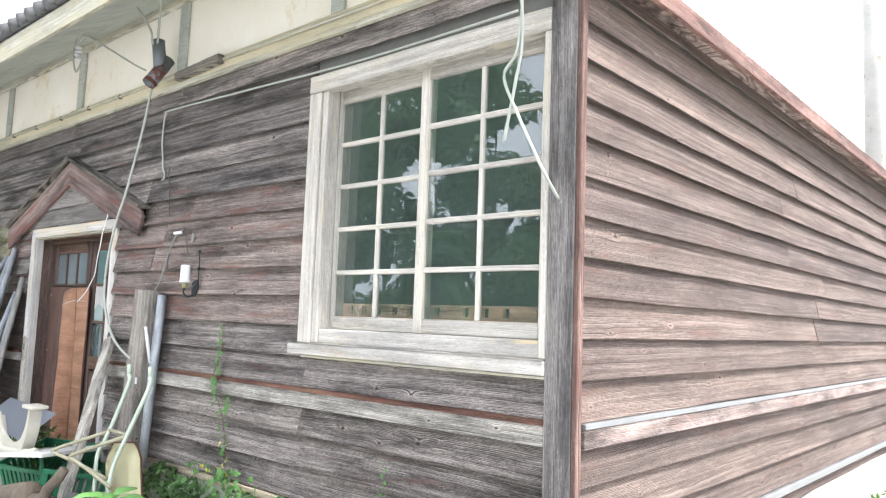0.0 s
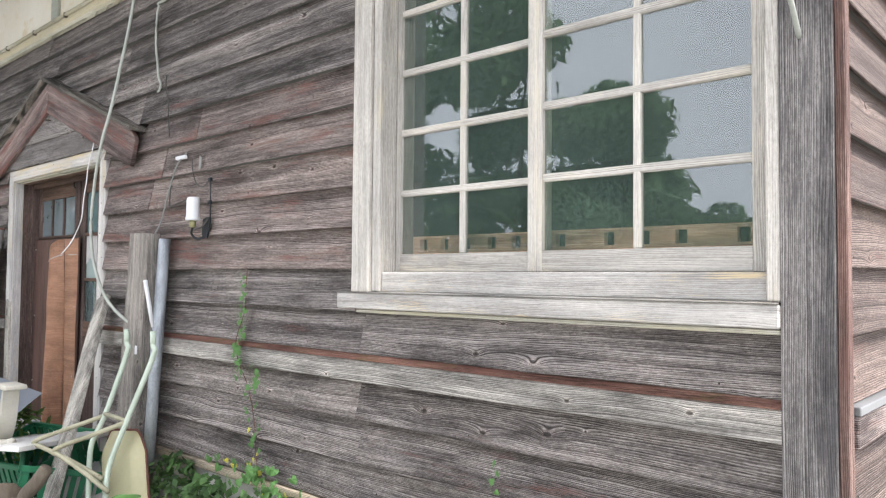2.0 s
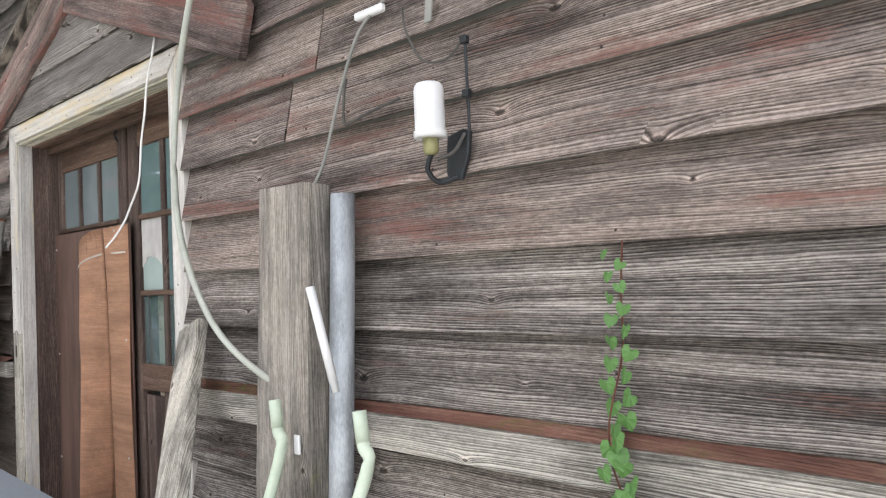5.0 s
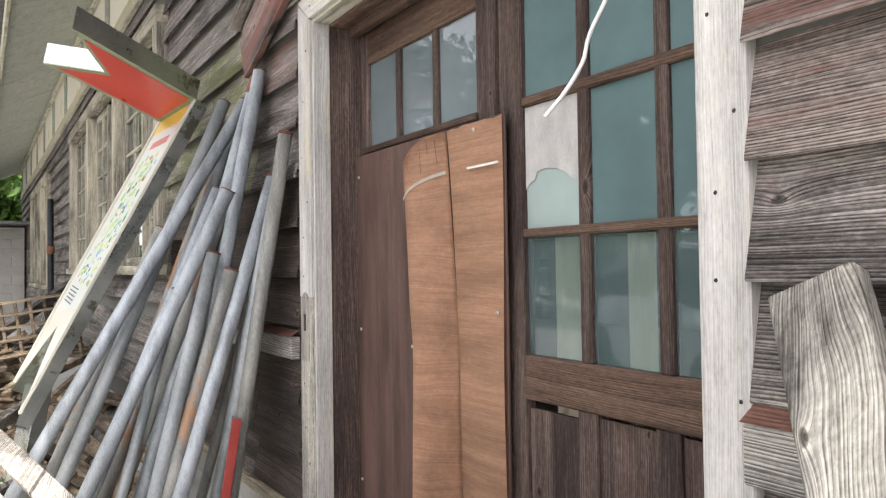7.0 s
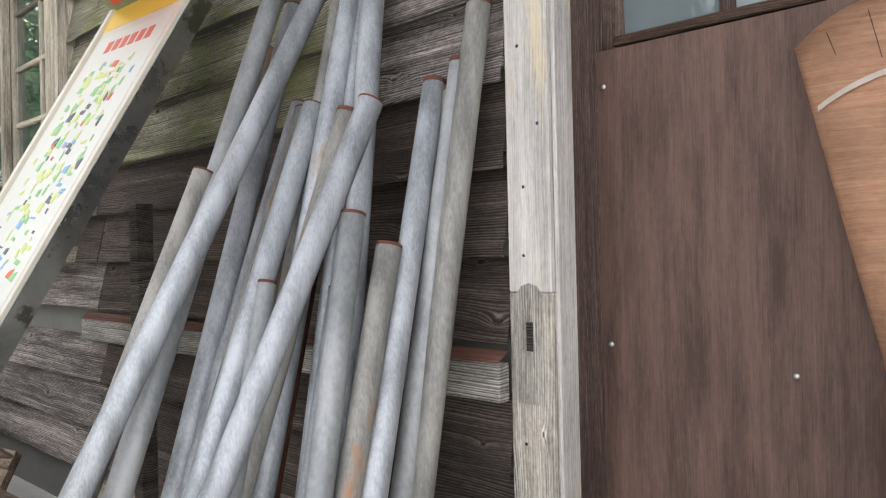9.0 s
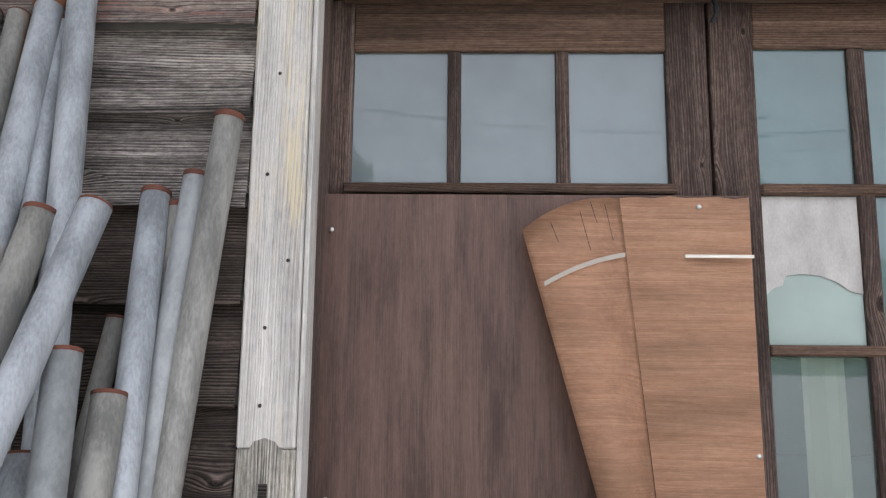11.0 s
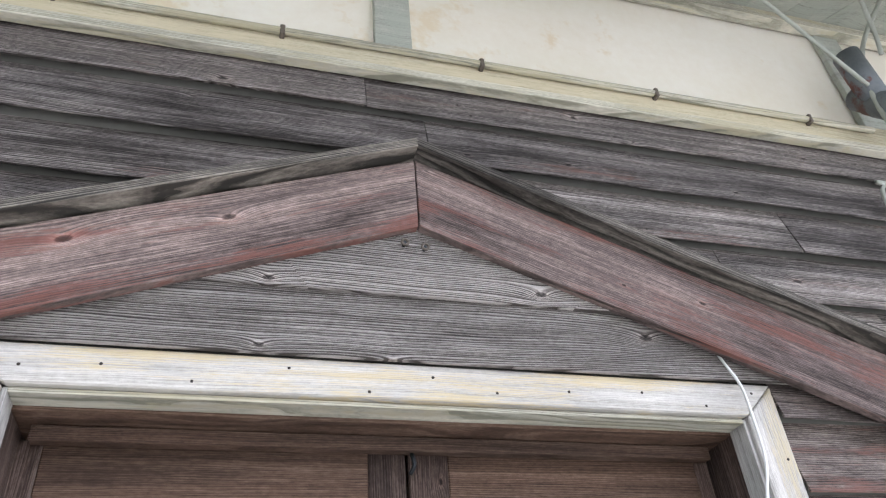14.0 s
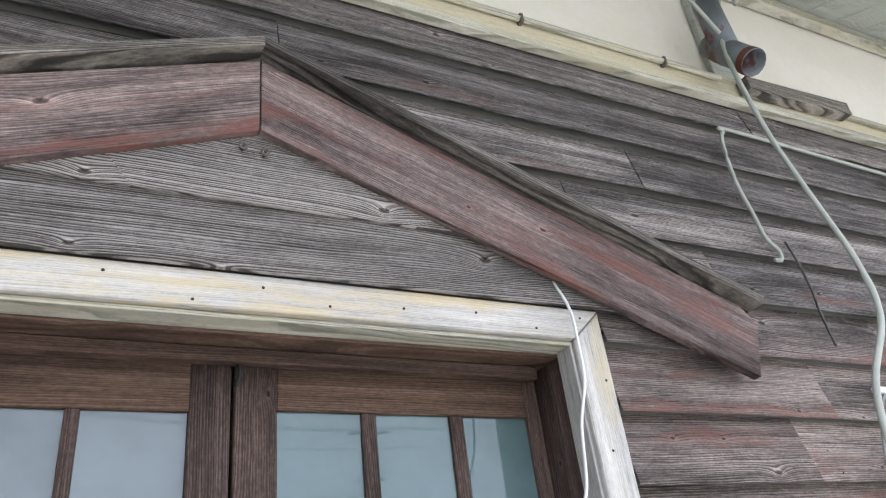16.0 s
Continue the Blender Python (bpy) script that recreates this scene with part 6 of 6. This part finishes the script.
for k in range(60):
    put_leaf(-3.95 + ir.gauss(0, 0.16), 2.56 - abs(ir.gauss(0, 0.03)), 0.58 - abs(ir.gauss(0, 0.09)), ir.uniform(0.026, 0.046), ir.random() < 0.12)
for k in range(9):
    put_leaf(-2.62 + ir.uniform(-0.03, 0.03), 2.585, 0.80 - k * 0.03, ir.uniform(0.02, 0.03))

weeds = tagged(leaf_cloud("weeds", [((-4.72 + 0.115 * k, 2.50 + 0.06 * math.sin(k * 2.3), 0.36 + 0.07 * math.sin(k * 1.7)), (0.12, 0.10, 0.10), 60 + 25 * (k % 4)) for k in range(26)] + [((-4.0 + 0.1 * k, 2.3 + 0.1 * math.sin(k * 3.1), 0.22), (0.14, 0.16, 0.1), 90) for k in range(14)], 0.027, 3, M_LEAF_VINE, 0.85), "low green vines and weeds along the foot of the wall", "weeds", kind="stuff")
weeds2 = tagged(leaf_cloud("grass", [((-6.1 - 0.15 * k, 2.35, 0.35), (0.18, 0.15, 0.3), 150) for k in range(3)] + [((-8.6 - 0.4 * k, 1.5 + 0.2 * math.sin(k), 0.12), (0.3, 0.3, 0.2), 260) for k in range(14)], 0.045, 8, M_LEAF, 0.35), "bright green weeds and ferns among the clutter", "weeds", kind="stuff")
verge = tagged(leaf_cloud("verge_grass", [((-0.9 + 0.3 * (k % 3), 6.0 + 0.5 * k, 0.36), (0.35, 0.35, 0.1), 200) for k in range(8)], 0.05, 18, M_LEAF, 0.3), "short grass beside the concrete path", "grass", kind="stuff")
big = thing("broadleaf_weed", "young weed with broad green leaves by the wheelbarrow", "plant")
M_BIG = plain("broad_leaf", (0.07, 0.18, 0.04), (0.12, 0.26, 0.07), 20, 0.5, relief=0.2)
for k in range(7):
    a = k * 0.9
    c = Vector((-4.08 + 0.07 * math.cos(a), 1.95 + 0.05 * math.sin(a), 0.45 + 0.02 * (k % 3)))
    bm = sheet(lambda u, v: c + Matrix.Rotation(a, 3, "Z") @ Vector(((v - 0.1) * 0.15, (u - 0.5) * 0.12 * math.sin(math.pi * min(1, v * 0.95 + 0.05)), 0.02 * math.sin(v * 3) - abs(u - 0.5) * 0.015)), 6, 8)
    smooth(part("leaf", bm, M_BIG, big))
smooth(part("stalk", tube(spline([(-4.08, 1.97, 0.05), (-4.075, 1.96, 0.28), (-4.08, 1.95, 0.46)], 4), 0.005, 6), M_BIG, big))


def tree(x, y, h, rad, seed, mat, leaf=0.16, n=420, blobs=16, label="tall leafy tree across the yard", crown_from=0.3):
    t = thing("tree", label, "tree", group="trees round the yard")
    rg = random.Random(seed)
    tp = [(x + rg.uniform(-0.15, 0.15) * k, y + rg.uniform(-0.15, 0.15) * k, h * 0.8 * k / 6) for k in range(7)]
    smooth(part("trunk", tube(tp, 0.2, 10, radii=[0.028 * h * (1 - 0.13 * k) * 0.8 for k in range(7)]), M_BARK, t))
    bl = []
    for k in range(blobs):
        a, f = rg.uniform(0, 6.28), rg.uniform(0, 1)
        zc = h * (crown_from + (0.93 - crown_from) * f)
        rr = rad * (0.35 + 0.65 * math.sin(math.pi * (0.18 + 0.75 * f))) * rg.uniform(0.35, 0.85)
        c = (x + rr * math.cos(a), y + rr * math.sin(a), zc)
        bl.append((c, (rad * rg.uniform(0.28, 0.48),) * 2 + (rad * rg.uniform(0.2, 0.32),), n))
        if k < 7:
            s0 = tp[2 + k % 4]
            smooth(part("limb", tube(spline([s0, ((s0[0] + c[0]) / 2, (s0[1] + c[1]) / 2, (s0[2] + c[2]) / 2 + 0.3), c], 4), 0.05, 6, radii=[0.07 - 0.006 * i for i in range(9)]), M_BARK, t))
    cr_ob = leaf_cloud("crown", bl, leaf, seed, mat)
    cr_ob.parent = t
    return t


# trees that stand across the yard and show in the panes
tree(-15.5, -9.5, 11.5, 4.2, 1, M_LEAF_DARK, 0.2, 520, 24, crown_from=0.12)
tree(-19.5, -7.0, 13.0, 4.5, 2, M_LEAF_DARK, 0.2, 520, 24, crown_from=0.1)
tree(-12.8, -12.0, 8.5, 3.0, 3, M_LEAF_DARK, 0.18, 420, 18, crown_from=0.15)
tree(-24.0, -4.5, 12.0, 4.5, 4, M_LEAF_DARK, 0.22, 420, 20, crown_from=0.1)
tree(-14.2, -18.5, 6.4, 3.2, 5, M_LEAF_DARK, 0.18, 460, 20, crown_from=0.03)
tree(-11.6, -20.5, 4.2, 2.4, 6, M_LEAF_DARK, 0.14, 420, 16, crown_from=0.02)
tree(-10.9, -13.0, 6.4, 2.9, 12, M_LEAF_DARK, 0.16, 460, 24, crown_from=0.04)
hedge = tagged(leaf_cloud("hedge", [((-25 + 0.9 * k, -6.2 - 0.42 * k, 1.1 + 0.5 * math.sin(k * 1.9)), (1.2, 1.2, 1.7), 420) for k in range(16)], 0.13, 31, M_LEAF_DARK), "dense dark green hedge under the trees across the yard", "hedge", kind="stuff")
# trees past the end of the wing
for k, (x, y, h) in enumerate(((-33, 1.5, 13), (-37, 4.5, 15), (-35, -2.5, 12), (-31, 4.2, 10))):
    tree(x, y, h, 3.8, 20 + k, M_LEAF, 0.2, 520, 24, "tall bright green tree past the building", 0.06)
palm = thing("palm", "fan palm standing among the trees", "palm")
smooth(part("trunk", tube([(-12.6, -8.6, 0), (-12.55, -8.6, 1.6), (-12.5, -8.55, 3.1)], 0.14, 10), M_BARK, palm))
for k in range(22):
    a, e = k * 2.4, 0.9 - 0.075 * k
    d = Vector((math.cos(a) * math.cos(e), math.sin(a) * math.cos(e), math.sin(e)))
    s = d.cross(Vector((0, 0, 1))).normalized()
    o = Vector((-12.5, -8.55, 3.1))
    part("frond", sheet(lambda u, v: o + d * (0.35 + v * 1.0) + s * (u - 0.5) * 0.9 * math.sin(math.pi * min(1, v + 0.12)) + Vector((0, 0, -0.45 * v * v + 0.05 * (-1) ** int(u * 14 + 0.5))), 14, 4), M_LEAF_DARK, palm)
hill = tagged(link_mesh("backdrop", sheet(lambda u, v: Vector((-120 + u * 300, -130 - v * 20, -1 + v * (4 + 22 * min(1, max(0, (u - 0.22) * 2.4)) + 3 * math.sin(u * 23 + 1) * u + 1.2 * math.sin(u * 61)))), 120, 4), M_LEAF_DARK), "wooded hill on the far side of the valley", "hill", kind="structure")
pole = thing("utility_pole", "concrete utility pole with crossarms and wires", "utility pole")
smooth(part("pole", tube([(4.0, -23.5, 0), (4.0, -23.5, 11.5)], 0.15, 12, radii=[0.17, 0.11]), M_CONCRETE, pole))
for z, w in ((10.9, 0.9), (10.1, 0.9), (8.3, 0.6)):
    part("crossarm", boxes((4.0 - w, 4.0 + w, -23.56, -23.44, z - 0.05, z + 0.05)), M_GALV, pole)
    for k in range(4):
        smooth(part("insulator", tube([(4.0 - w + 0.1 + k * (2 * w - 0.2) / 3, -23.5, z + 0.05), (4.0 - w + 0.1 + k * (2 * w - 0.2) / 3, -23.5, z + 0.22)], 0.05, 8), M_WHITE, pole))
for k, (z, off) in enumerate(((11.1, 1.2), (11.1, -1.2), (10.3, 0.6), (8.5, 0.0))):
    part("wire", tube([(-11 + 5 * i, -23.5 + off * 0.1 - 0.12 * i, z - 0.8 * math.sin(math.pi * (i % 5) / 5)) for i in range(11)], 0.012, 5), M_BLACK, pole)

back_pole = thing("utility_pole", "pale grey concrete pole standing behind the building", "utility pole")
smooth(part("pole", tube([(-2.36, 12.6, 0), (-2.36, 12.6, 11)], 0.17, 16, radii=[0.21, 0.17]), M_CONCRETE, back_pole))

# ---- white car parked across the yard ----
car = thing("car", "white compact car parked across the yard", "car")
M_CARW = plain("white_car_paint", (0.76, 0.77, 0.78), (0.8, 0.81, 0.82), 3, 0.2, relief=0.0, spec=0.6)
M_TYRE = plain("tyre_rubber", (0.012, 0.012, 0.013), (0.03, 0.03, 0.03), 12, 0.85)
M_CARGLASS = glass("car_glass", (0.12, 0.14, 0.14), 1.6, 0.0)


def car_section(x):
    f = [(-2.0, 0.55, 0.62), (-1.9, 0.80, 0.72), (-1.0, 0.92, 0.80), (0.0, 0.95, 0.82), (1.0, 0.95, 0.82), (1.8, 0.95, 0.80), (2.0, 0.85, 0.72)]
    for a, b in zip(f, f[1:]):
        if a[0] <= x <= b[0]:
            t = (x - a[0]) / (b[0] - a[0])
            return a[1] + (b[1] - a[1]) * t, a[2] + (b[2] - a[2]) * t
    return f[-1][1:]


def car_body(u, v):
    x = -2.0 + 4.0 * u
    top, w = car_section(x)
    a = v * math.pi
    return Vector((x, -w * math.cos(a) * (0.9 + 0.1 * math.sin(a)), 0.28 + (top - 0.28) * min(1, math.sin(a) * 1.6)))


def car_cabin(u, v):
    x = -0.95 + 2.8 * u
    t = math.sin(math.pi * min(1, max(0, u * 0.86 + 0.07))) ** 0.45
    a = v * math.pi
    return Vector((x, -0.70 * math.cos(a) * (0.85 + 0.15 * (1 - t)), 0.90 + 0.56 * t * min(1, math.sin(a) * 2.0)))


CARM = pose(-9.6, -2.0, 0.02, 0, 0, 205)
smooth(part("body", sheet(car_body, 28, 14), M_CARW, car))
smooth(part("cabin", sheet(car_cabin, 20, 12), M_CARGLASS, car, "dark cabin glass"))
part("roof", sheet(lambda u, v: Vector((-0.1 + 1.6 * u, -0.56 + 1.12 * v, 1.475 + 0.03 * math.sin(math.pi * u) - 0.03 * (2 * v - 1) ** 2)), 8, 6, 0.02), M_CARW, car)
for sx in (-1.3, 1.25):
    for sy in (-0.74, 0.74):
        wh = smooth(part("wheel", tube([(sx, sy - 0.1, 0.3), (sx, sy + 0.1, 0.3)], 0.3, 20), M_TYRE, car))
        smooth(part("rim", tube([(sx, sy - 0.105, 0.3), (sx, sy + 0.105, 0.3)], 0.18, 16), M_GALV, wh))
for sy in (-0.5, 0.5):
    part("headlight", boxes((-2.0, -1.84, sy - 0.15, sy + 0.15, 0.58, 0.70), bevel=0.03), M_CHROME, car)
    part("mirror", boxes((-0.72, -0.6, sy * 1.75 - 0.07, sy * 1.75 + 0.07, 0.93, 1.05), bevel=0.02), M_CARW, car)
part("bumper", boxes((-2.06, -1.86, -0.7, 0.7, 0.28, 0.5), bevel=0.04), M_CARW, car)
part("number_plate", boxes((-2.075, -2.06, -0.17, 0.17, 0.36, 0.46)), M_WHITE, car)
car.matrix_world = CARM

# ---- inside the corner room ----
notched = thing("notched_board", "reddish board with square notches behind the window panes", "board")
M_NOTCH = wood("reddish_board", (0.5, 0.29, 0.19), (0.68, 0.43, 0.31), (0.78, 0.55, 0.43), "X", knots=False, relief=0.3)
bm = bmesh.new()
xx = -3.24
nr = random.Random(2)
while xx < -1.80:
    w = nr.choice((0.075, 0.085, 0.15))
    box(bm, xx, min(xx + w, -1.78), 2.80, 2.825, 1.44, 1.578)
    box(bm, xx + w, min(xx + w + 0.038, -1.78), 2.80, 2.825, 1.44, 1.522)
    box(bm, xx + w, min(xx + w + 0.038, -1.78), 2.80, 2.825, 1.566, 1.578)
    xx += w + 0.038
part("board", bm, M_NOTCH, notched)
build_boards()
